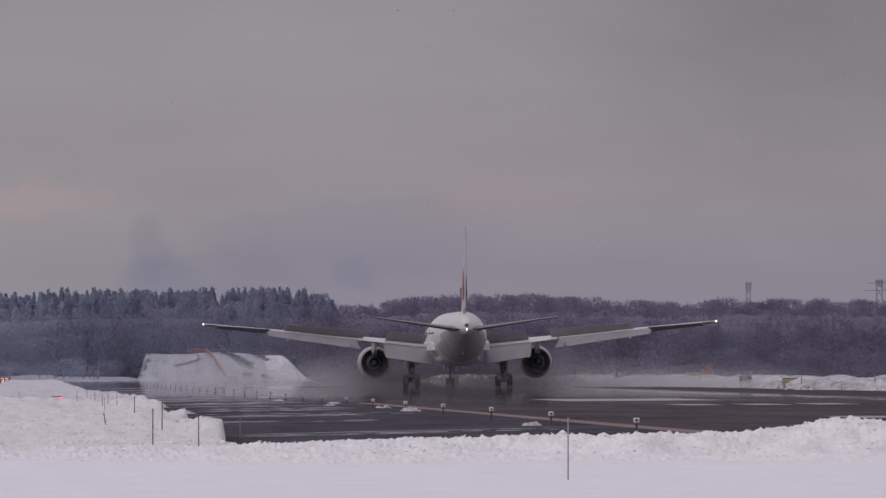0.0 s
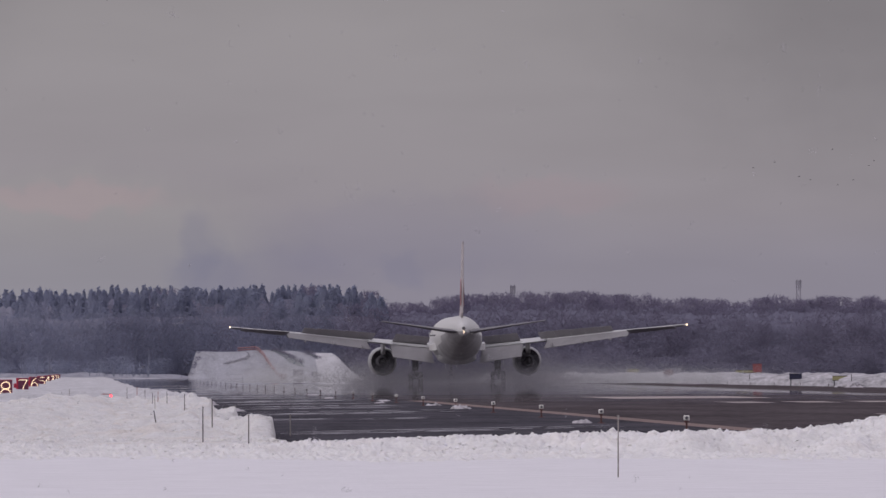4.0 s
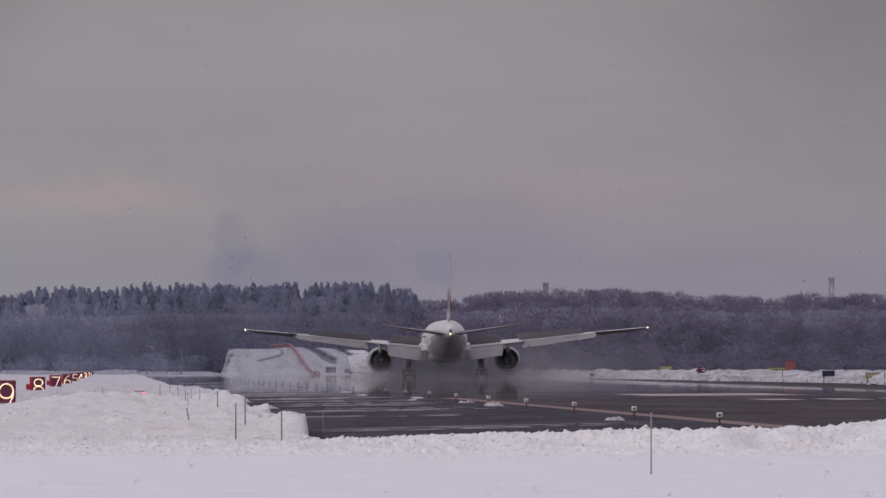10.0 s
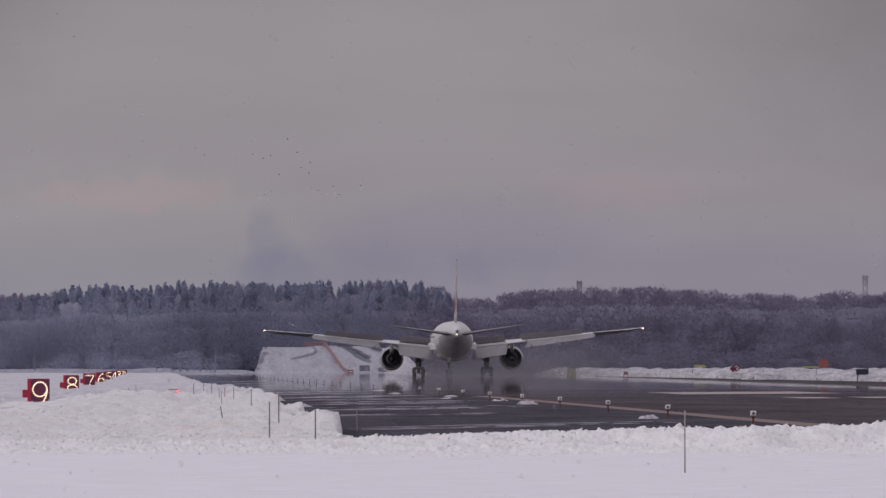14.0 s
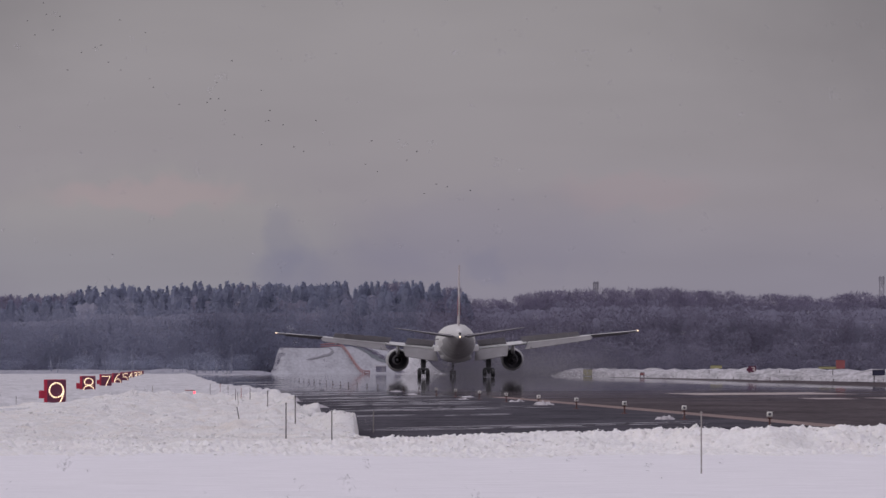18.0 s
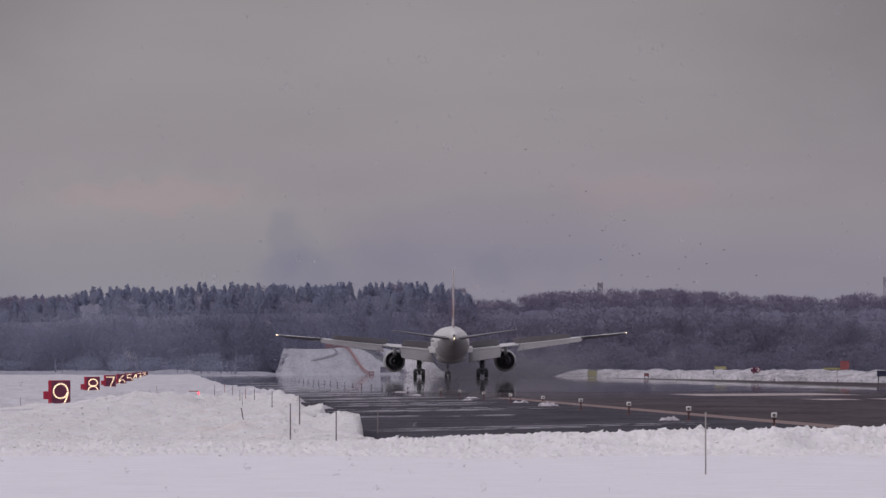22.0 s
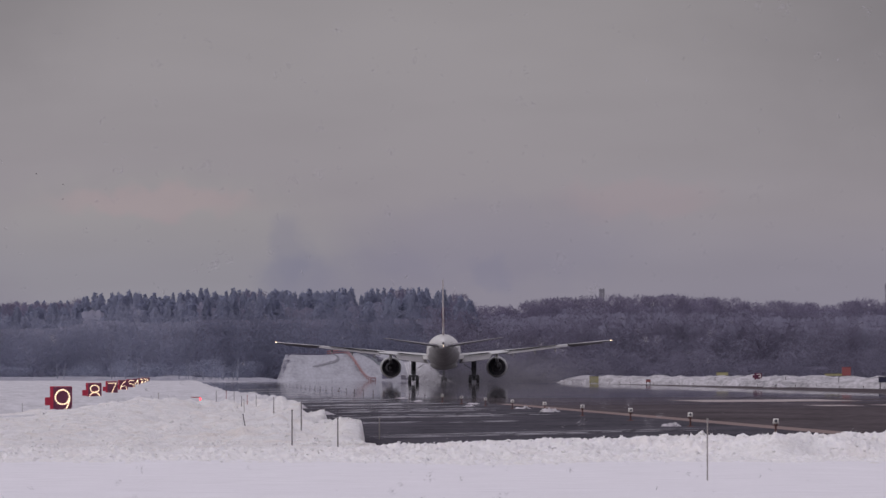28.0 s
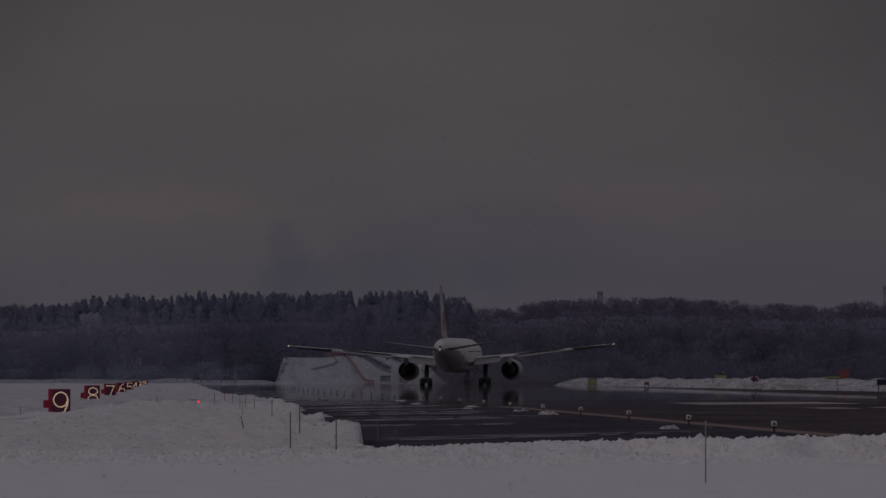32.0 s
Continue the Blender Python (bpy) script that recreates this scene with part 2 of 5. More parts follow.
M = {
    "snow": mat("snow", (0.80, 0.783, 0.825), 0.75, vary=0.10, scale=0.9, fine=10.0, bump=0.045, spec=0.2),
    "oldfield": mat("settled_snow", (0.560, 0.550, 0.582), 0.8, vary=0.22, scale=0.5, stretch=(1, 0.12, 1), fine=5.0, bump=0.08, spec=0.2),
    "bank": mat("ploughed_snow", (0.755, 0.738, 0.746), 0.8, vary=0.17, scale=1.6, bump=0.11, fine=7.0, spec=0.2, tint=((0.975, 0.935, 0.89), 0.55), under=0.45),
    "ridge": mat("fresh_ploughed_snow", (0.785, 0.768, 0.776), 0.8, vary=0.12, scale=1.3, bump=0.06, fine=7.0, spec=0.2, tint=((0.99, 0.97, 0.955), 0.8), under=0.6),
    # embankment snow greyed by grass showing through, and by haze put into it
    "thin": mat("thin_snow_with_haze", (0.355, 0.355, 0.400), 0.8, vary=0.25, scale=0.3, stretch=(1, 0.05, 1), fine=5.0, spec=0.2),
    "dirty": mat("grey_trodden_snow", (0.50, 0.475, 0.51), 0.8, vary=0.25, scale=0.5, bump=0.04, spec=0.2),
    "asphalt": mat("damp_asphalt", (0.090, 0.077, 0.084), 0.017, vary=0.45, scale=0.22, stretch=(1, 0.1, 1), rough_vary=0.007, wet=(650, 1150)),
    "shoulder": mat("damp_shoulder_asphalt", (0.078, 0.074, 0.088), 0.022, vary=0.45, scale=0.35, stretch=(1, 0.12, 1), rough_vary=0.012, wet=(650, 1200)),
    "slush": mat("slush", (0.30, 0.29, 0.325), 0.6, vary=0.35, scale=0.8, fine=6.0),
    "stripe": mat("faded_orange_paint", (0.150, 0.084, 0.072), 0.6, vary=0.4, scale=0.5),
    "marking": mat("worn_white_paint", (0.32, 0.262, 0.26), 0.55, vary=0.4, scale=0.3),
    "white": mat("white_aircraft_paint", (0.62, 0.61, 0.615), 0.3, vary=0.05, scale=0.3),
    "cowl": mat("cowl_paint", (0.40, 0.40, 0.41), 0.4, vary=0.12, scale=0.6),
    "grey": mat("grey_aircraft_paint", (0.52, 0.52, 0.53), 0.35, vary=0.08, scale=0.4),
    "belly": mat("grey_belly_paint", (0.45, 0.445, 0.46), 0.4, vary=0.1, scale=0.4),
    # the tail cone's underside shade, put into a darker paint
    "tailshade": mat("shaded_tail_paint", (0.32, 0.31, 0.325), 0.5, vary=0.3, scale=0.7),
    # shade of wing and tail undersides put into this grey, lifted for haze
    "under": mat("dark_underside_grey", (0.155, 0.147, 0.168), 0.5, vary=0.15, scale=0.6),
    "red": mat("red_paint", (0.33, 0.05, 0.06), 0.4, vary=0.1, scale=0.5),
    "flap": mat("flap_paint", (0.25, 0.24, 0.252), 0.45, vary=0.15, scale=0.6),
    "spoiler": mat("spoiler_paint", (0.28, 0.265, 0.285), 0.6, vary=0.15, scale=0.7),
    "fin": mat("fin_paint", (0.46, 0.41, 0.42), 0.45, vary=0.1, scale=0.5),
    "rim": mat("wheel_rim", (0.10, 0.10, 0.10), 0.5, metal=0.4, vary=0.2, scale=3.0),
    "metal": mat("dull_metal", (0.45, 0.45, 0.47), 0.35, metal=0.9, vary=0.1, scale=2.0),
    # engine interior tones: recess shade in the colour, raised for distance haze
    "hot": mat("burnt_metal", (0.12, 0.115, 0.130), 0.9, vary=0.15, scale=2.0, spec=0.1),
    "dark": mat("dark_cavity", (0.13, 0.125, 0.145), 0.9, vary=0.15, spec=0.1),
    "rubber": mat("tyre_rubber", (0.03, 0.029, 0.033), 0.8, vary=0.2, scale=3.0),
    "strut": mat("gear_steel", (0.07, 0.07, 0.078), 0.5, metal=0.2, vary=0.15, scale=3.0),
    "lampw": mat("white_lamp", (1.0, 0.70, 0.45), 0.4, emit=3.5),
    "bulbback": mat("pale_numeral_paint", (0.45, 0.34, 0.28), 0.5, vary=0.1),
    "lampr": mat("red_lamp", (1.0, 0.03, 0.045), 0.4, emit=6.0),
    "bulb": mat("sign_bulb", (1.0, 0.80, 0.55), 0.4, emit=1.1),
    "sign": mat("maroon_sign_face", (0.105, 0.016, 0.050), 0.5, vary=0.2, scale=2.0),
    "signred": mat("red_sign_case", (0.38, 0.012, 0.045), 0.5, vary=0.2, scale=2.0),
    "redpole": mat("red_pole", (0.26, 0.045, 0.035), 0.6, vary=0.2, scale=4.0),
    "lightbox": mat("white_lamp_housing", (0.75, 0.72, 0.70), 0.4, vary=0.1, scale=4.0),
    "pole": mat("weathered_stake", (0.10, 0.085, 0.085), 0.7, vary=0.25, scale=5.0),
    "palepole": mat("pale_stake", (0.27, 0.245, 0.235), 0.6, vary=0.2, scale=5.0),
    "yellow": mat("yellow_sign", (0.36, 0.335, 0.17), 0.5, vary=0.15, scale=1.0),
    "navy": mat("navy_cover", (0.018, 0.018, 0.05), 0.6, vary=0.2, scale=1.0),
    "orange": mat("orange_cabinet", (0.27, 0.075, 0.080), 0.5, vary=0.15, scale=1.0),
    # mast grey paled for distance haze
    "pylon": mat("grey_steel_mast", (0.25, 0.24, 0.28), 0.5, vary=0.15, scale=0.5),
    # haze over the far woods is put into these pale blue-violet tones
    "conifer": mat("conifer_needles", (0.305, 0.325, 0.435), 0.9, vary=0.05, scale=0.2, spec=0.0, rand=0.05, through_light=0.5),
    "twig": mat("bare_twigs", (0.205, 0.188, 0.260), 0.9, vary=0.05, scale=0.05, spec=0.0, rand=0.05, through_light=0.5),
    "hazetwig": mat("haze_paled_twigs", (0.322, 0.335, 0.434), 0.9, vary=0.05, scale=0.05, spec=0.0, through_light=0.5),
    "palebacking": mat("pale_backing_tone", (0.265, 0.264, 0.338), 0.9, vary=0.06, scale=0.08, fine=6.0, spec=0.0),
    "bluetwig": mat("haze_blue_twigs", (0.246, 0.256, 0.342), 0.9, vary=0.05, scale=0.05, spec=0.0, through_light=0.5),
    "brown": mat("rear_row_twigs", (0.190, 0.173, 0.238), 0.9, vary=0.05, scale=0.05, spec=0.0, through_light=0.5),
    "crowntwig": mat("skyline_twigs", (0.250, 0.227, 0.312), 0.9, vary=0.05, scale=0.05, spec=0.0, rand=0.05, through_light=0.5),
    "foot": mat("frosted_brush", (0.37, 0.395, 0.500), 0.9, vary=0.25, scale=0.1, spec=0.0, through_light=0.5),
    "dash": mat("faint_white_paint", (0.15, 0.135, 0.14), 0.5, vary=0.3, scale=0.4),
    "lamppost": mat("rusty_post", (0.095, 0.034, 0.032), 0.6, vary=0.25, scale=4.0),
    "darkpost": mat("dark_brown_post", (0.075, 0.045, 0.048), 0.6, vary=0.25, scale=4.0),
    "track": mat("bare_earth_track", (0.21, 0.205, 0.235), 0.85, vary=0.3, scale=0.4, bump=0.05, spec=0.2),
    "scrub": mat("frozen_scrub", (0.185, 0.20, 0.225), 0.9, vary=0.3, scale=0.6, bump=0.2, spec=0.1),
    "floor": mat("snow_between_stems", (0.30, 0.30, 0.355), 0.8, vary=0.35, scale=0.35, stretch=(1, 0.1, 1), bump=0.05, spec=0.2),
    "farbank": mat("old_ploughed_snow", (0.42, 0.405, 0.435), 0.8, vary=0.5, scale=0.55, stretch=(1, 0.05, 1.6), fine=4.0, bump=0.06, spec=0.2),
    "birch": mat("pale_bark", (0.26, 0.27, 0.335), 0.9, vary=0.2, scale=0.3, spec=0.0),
    # bark and brush of the far woods carry the haze too
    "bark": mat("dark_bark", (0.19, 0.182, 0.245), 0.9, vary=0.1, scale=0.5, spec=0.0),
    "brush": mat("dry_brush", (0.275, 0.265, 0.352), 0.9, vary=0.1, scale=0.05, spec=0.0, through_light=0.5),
    "flake": mat("snowflake", (0.68, 0.68, 0.71), 0.6, vary=0.0),
    "mist": mat("grey_slush_mist", (0.38, 0.37, 0.41), 0.8, vary=0.0, spec=0.0, through_light=0.5),
    "clump": mat("clotted_snowflake", (0.48, 0.47, 0.495), 0.9, vary=0.0, spec=0.0, through_light=0.5, thin=0.88),
    # woods tone with its haze, for the sheet added behind the trees
    "backing": mat("woods_backing_tone", (0.182, 0.177, 0.240), 0.9, vary=0.06, scale=0.08, fine=6.0, spec=0.0),
    "bird": mat("dark_feathers", (0.03, 0.03, 0.035), 0.7, vary=0.2, scale=5.0),
    "redrail": mat("red_rail", (0.27, 0.12, 0.13), 0.5, vary=0.15, scale=1.0),
}


# ---- building helpers ----
def grid_mesh(name, V, material):
    """A sheet from an array of rows x columns x 3."""
    r, c = V.shape[:2]
    i = np.arange(r * c).reshape(r, c)
    q = np.stack([i[:-1, :-1], i[:-1, 1:], i[1:, 1:], i[1:, :-1]], -1).reshape(-1, 4)
    return soup(name, V.reshape(-1, 3), q, material, True)


def soup(name, V, F, material, smooth=False):
    """A mesh from arrays of points and of equal-sided faces, made quickly."""
    me = bpy.data.meshes.new(name)
    n = F.shape[1]
    me.vertices.add(len(V))
    me.vertices.foreach_set("co", np.asarray(V, np.float32).ravel())
    me.loops.add(F.size)
    me.loops.foreach_set("vertex_index", F.astype(np.int32).ravel())
    me.polygons.add(len(F))
    me.polygons.foreach_set("loop_start", np.arange(0, F.size, n, dtype=np.int32))
    me.polygons.foreach_set("loop_total", np.full(len(F), n, np.int32))
    me.update(calc_edges=True)
    me.validate()
    me.materials.append(material)
    if smooth:
        me.shade_smooth()
    return me


def child(name, me, parent, label="", m=None):
    ob = new(name, me)
    ob.parent = parent
    if m is not None:
        ob.matrix_basis = m
    return tagged(ob, label)


def part(name, bm, material, parent, label="", m=None, smooth=False):
    me = bpy.data.meshes.new(name)
    bm.normal_update()
    bm.to_mesh(me)
    bm.free()
    me.materials.append(material)
    if smooth:
        me.shade_smooth()
    return child(name, me, parent, label, m)


def box(bm, x, y, z, sx, sy, sz, bevel=0.0):
    """A box by its centre and sizes, with worn edges."""
    g = bmesh.ops.create_cube(bm, size=1, matrix=Matrix.LocRotScale((x, y, z), None, (sx, sy, sz)))
    if bevel:
        vs = set(g["verts"])
        es = [e for e in bm.edges if e.verts[0] in vs and e.verts[1] in vs]
        bmesh.ops.bevel(bm, geom=es, offset=bevel, segments=1, affect="EDGES")
    return bm


def tube(bm, a, b, r0, r1=None, n=8):
    """A round bar from a to b."""
    a, b = Vector(a), Vector(b)
    d = b - a
    m = Matrix.Translation((a + b) / 2) @ d.to_track_quat("Z", "Y").to_matrix().to_4x4()
    bmesh.ops.create_cone(bm, cap_ends=True, segments=n, radius1=r0, radius2=r0 if r1 is None else r1, depth=d.length, matrix=m)
    return bm


def loft(sections, caps=True):
    """A skin over rings of equal counts."""
    bm = bmesh.new()
    rings = [[bm.verts.new(p) for p in s] for s in sections]
    for a, b in zip(rings, rings[1:]):
        n = len(a)
        for i in range(n):
            bm.faces.new((a[i], a[(i + 1) % n], b[(i + 1) % n], b[i]))
    if caps:
        bm.faces.new(rings[0][::-1])
        bm.faces.new(rings[-1])
    bmesh.ops.recalc_face_normals(bm, faces=bm.faces[:])
    return bm


LAT = np.random.RandomState(7).rand(256, 256)


def vnoise(x, y):
    """Smooth value noise, 0 to 1, over arrays."""
    xi, yi = np.floor(x).astype(int), np.floor(y).astype(int)
    u, v = x - xi, y - yi
    u, v = u * u * (3 - 2 * u), v * v * (3 - 2 * v)
    g = lambda a, b: LAT[a % 256, b % 256]
    return (g(xi, yi) * (1 - u) + g(xi + 1, yi) * u) * (1 - v) + (g(xi, yi + 1) * (1 - u) + g(xi + 1, yi + 1) * u) * v


def fnoise(x, y, octaves=4):
    s, a, w = 0.0, 1.0, 0.0
    for k in range(octaves):
        s, w = s + a * (vnoise(x * 2 ** k + 17 * k, y * 2 ** k + 31 * k) - 0.5), w + a
        a *= 0.5
    return s / w * 2


def smooth(a, b, x):
    t = np.clip((x - a) / (b - a), 0, 1)
    return t * t * (3 - 2 * t)

# ---- the land ----
CENTRE, EDGE_L, EDGE_R, END_NEAR, END_FAR = 48.6, 5.3, 83.0, 306.0, 3490.0


def crown(x):
    """The runway's cross fall: 0.2 m up at the centre line."""
    return 0.2 * np.clip(1 - np.abs(x - CENTRE) / 32.0, 0, 1)


def bank_edge(y):
    """Where the ploughed snow ends on the left of the pavement."""
    return np.interp(y, [300, 335, 370, 374, 382, 470, 500, 540, 600, 660, 900], [4.3, 4.50, 4.98, 4.7, 4.4, 4.4, 5.5, 5.8, 5.8, 5.6, 5.5]) + 0.28 * fnoise(y / 9.0, y * 0 + 3.3, 3) * smooth(374, 392, y) + 0.16 * (1 - smooth(372, 378, y))


def bank_height(y):
    """How high it is piled along that edge."""
    return np.interp(y, [300, 372, 380, 475, 495, 610, 660, 900, 1300], [0.27, 0.27, 0.18, 0.2, 0.1, 0.12, 0.42, 0.36, 0.12]) * (1 + 0.35 * fnoise(y / 12.0, y * 0 + 9.1, 3))


def land(x, y):
    """Height of the snow."""
    n = fnoise(x / 7.0, y / 30.0, 4)
    field = -0.03 + 0.24 * n + 0.20 * fnoise(x / 2.0, y / 6.0, 3) * smooth(300, 330, y) * (1 - smooth(900, 1500, y)) + 0.2 * smooth(1700, 3000, y) - 0.6 * np.exp(-((x + 6) / 4.5) ** 2 - ((y - 735) / 90.0) ** 2)
    hump = 0.42 * np.exp(-((x + 1.2) / 3.0) ** 2 - ((y - 610) / 120.0) ** 2)
    near = -0.10 + 0.03 * fnoise(x / 3.0, y / 12.0, 3)
    e, h = bank_edge(y), bank_height(y)
    top = np.exp(-(np.maximum(e - 1.0 - x, 0) / 1.8) ** 2) * h
    rough = (0.34 * np.abs(fnoise(x / 0.8, y / 1.8, 4)) + 0.10 * fnoise(x / 0.34, y / 1.3, 2) - 0.06) * smooth(-9, 0, x) * smooth(296, 312, y) * (1 - smooth(900, 1300, y))
    block = 0.34 * np.exp(-((x - 4.0) / 0.6) ** 2 - ((y - 466) / 10.0) ** 2) - 0.24 * np.exp(-((x - 3.60) / 0.34) ** 2 - ((y - 356) / 24.0) ** 2)
    heaps = 0.16 * fnoise(x / 1.9 + 3, y / 7.0, 3) * smooth(-12, -3, x) * smooth(318, 345, y) * (1 - smooth(700, 900, y))
    left = field + hump + top + rough + block + heaps
    cut = smooth(3.86, 4.16, x) * smooth(335, 343, y) * (1 - smooth(366, 373, y))
    left = left * (1 - cut) + cut * (0.57 + 0.12 * fnoise(x / 0.45, y / 7.0, 3) - 0.28 * np.abs(x - 4.35))
    left = np.where(x > e - 0.22, left * (1 - smooth(e - 0.22, e, x)) - 0.5 * smooth(e - 0.22, e, x), left)
    apron = np.where(x < 4.75, 0.06 + 0.05 * fnoise(x / 0.8, y / 2.0, 3), -0.5)
    left = np.where(x > 0, apron + (left - apron) * smooth(328, 337, y), near + (left - near) * smooth(296, 330, y))
    right_bank = 1.4 * np.exp(-((x - EDGE_R - 5.0) / 3.6) ** 2) * (0.82 + 0.5 * fnoise(y / 30.0, x / 3.0, 5)) * smooth(900, 1150, y) * (1 - smooth(3030, 3150, y))
    rf = -0.04 + right_bank + (0.29 + 0.2 * n + 0.55 * smooth(86, 100, x)) * smooth(900, 1200, y) * (1 - smooth(3030, 3150, y))
    right = np.where(x < EDGE_R + 1.2, -0.5, rf)
    z = np.where(x > EDGE_L + 12, right, left)
    z = np.where((x > EDGE_L + 12) & (y > END_FAR), -0.03 + 0.05 * n, z)
    z = np.where((y < END_NEAR) & (x > -8), near, z)
    # snowy slopes under the woods
    z = np.where((y > 3560) & ((x < 30) | (x > 78)), np.maximum(z, 0.0) + np.where(x < 30, 1.0 * (1 - smooth(24, 30, x)) * (1 + 0.4 * fnoise(x / 9.0, y / 30.0, 3)), 0.0) * smooth(3590, 3700, y), z)
    # the embankment past the far end
    hill = 7.6 * smooth(3560, 3720, y) * smooth(27.6, 30.4, x + 0.8 * fnoise(x / 4.0, y / 40.0, 2)) * (1 - smooth(64.6, 73.0, x))
    return np.where(y > 3495, np.maximum(z, -0.03) * (1 - 0.85 * smooth(30, 34, x) * smooth(3540, 3575, y)) + hill * (0.95 + 0.10 * fnoise(x / 9.0, y / 420.0, 2)), z)


def build_land():
    xs = np.concatenate([[-5000, -2500, -1200, -600, -320, -200, -130, -90, -65, -48, -38], np.arange(-32, -12, 1.0), np.arange(-12, 1.9, 0.22), np.arange(2.0, 7.4, 0.12), np.arange(7.5, 9.4, 0.5),
                         np.arange(10, 25, 2.5), np.arange(25.5, 79.5, 0.75), np.arange(80, 104, 0.6), np.arange(106, 200, 6.0), [220, 260, 330, 450, 700, 1200, 2500, 5000]])
    ys = np.concatenate([[-5000, -2000, -800, -300, -100, 0, 60, 110, 150, 175], np.arange(185, 290, 2.5), np.arange(290, 420, 0.5), np.arange(420, 700, 1.2), np.arange(700, 1300, 4.0),
                         np.arange(1300, 3440, 12.0), np.arange(3440, 3780, 8.0), np.arange(3790, 4300, 40.0), [4400, 4700, 5000]])
    X, Y = np.meshgrid(xs, ys)
    Z = np.where(np.abs(X) > 340, 0.0, land(X, Y))
    me = grid_mesh("ground", np.stack([X, Y, Z], -1), M["snow"])
    me.materials.append(M["bank"])
    cx, cy = (X[:-1, :-1] + X[1:, 1:]) / 2, (Y[:-1, :-1] + Y[1:, 1:]) / 2
    churned = (cx > -7 + 3 * fnoise(cx / 3, cy / 14, 3)) & (cy > 303 + 6 * fnoise(cx / 2, cx * 0, 2)) & (cy < 640 + 60 * fnoise(cx / 2.5, cx * 0 + 4, 3)) & (cx < 12)
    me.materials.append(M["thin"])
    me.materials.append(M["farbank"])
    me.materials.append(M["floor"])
    me.materials.append(M["oldfield"])
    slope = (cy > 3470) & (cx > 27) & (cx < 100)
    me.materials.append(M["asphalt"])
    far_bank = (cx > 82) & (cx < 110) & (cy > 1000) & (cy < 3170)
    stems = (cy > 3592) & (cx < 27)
    # asphalt added past the turning pad to darken the snow line before the woods
    pad_and_dark_strip = (cx < 260) & (cy >= 3170) & (cy < 3820) & (cx > np.where(cy < 3470, 82, 72))
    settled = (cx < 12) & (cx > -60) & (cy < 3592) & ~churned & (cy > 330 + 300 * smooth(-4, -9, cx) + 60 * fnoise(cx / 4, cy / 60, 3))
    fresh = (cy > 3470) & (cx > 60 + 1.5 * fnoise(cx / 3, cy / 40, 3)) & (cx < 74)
    kind = np.select([pad_and_dark_strip, fresh, slope, far_bank, stems, settled, churned], [6, 5, 2, 3, 4, 5, 1], 0)
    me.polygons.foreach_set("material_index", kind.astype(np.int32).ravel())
    tagged(new("ground", me), "snow-covered airfield ground with ploughed banks", "ground", kind="structure")
    # the pavement, cambered
    px = np.concatenate([[4.0, EDGE_L + 6, 16.6, 32, CENTRE, 65, 80.6, EDGE_R + 2.5]])
    py = np.concatenate([[END_NEAR - 2], np.arange(320, END_FAR, 60.0), [END_FAR]])
    X, Y = np.meshgrid(px, py)
    ys = np.concatenate([[END_NEAR - 1], np.arange(340, 3000, 70.0)])
    SX, SY = np.meshgrid(np.array([4.1, 11.0, 16.6, 18.3]), ys)
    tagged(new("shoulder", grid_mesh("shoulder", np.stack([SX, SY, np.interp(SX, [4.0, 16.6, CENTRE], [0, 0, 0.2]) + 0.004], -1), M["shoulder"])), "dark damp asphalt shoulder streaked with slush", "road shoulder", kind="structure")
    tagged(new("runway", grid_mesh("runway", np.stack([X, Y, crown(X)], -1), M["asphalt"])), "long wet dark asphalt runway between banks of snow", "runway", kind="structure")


def strip(name, x0, x1, y0, y1, material, label, lift=0.006):
    """A painted mark or a film on the pavement, following its camber."""
    xs = np.unique(np.concatenate([[x0, x1], [v for v in (16.6, 32, CENTRE, 65, 80.6) if x0 < v < x1]]))
    ys = np.linspace(y0, y1, 4)
    X, Y = np.meshgrid(xs, ys)
    return tagged(new(name, grid_mesh(name, np.stack([X, Y, np.interp(X, [4.0, 16.6, CENTRE, 80.6, 85], [0, 0, 0.2, 0, 0]) + lift], -1), material)), label, "marking", kind="structure")


def build_front_ridge():
    """The chunky ridge of ploughed snow across the near end."""
    xs, ys = np.arange(-14, 28, 0.036), np.concatenate([np.arange(262, 296.5, 0.6), np.arange(296.5, 304.2, 0.11)])
    X, Y = np.meshgrid(xs, ys)
    Z = ridge(X, Y)
    tagged(new("snow_bank", grid_mesh("snow_bank", np.stack([X, Y, Z], -1), M["ridge"])), "chunky ridge of ploughed white snow across the pavement's end", "snow bank", kind="structure")


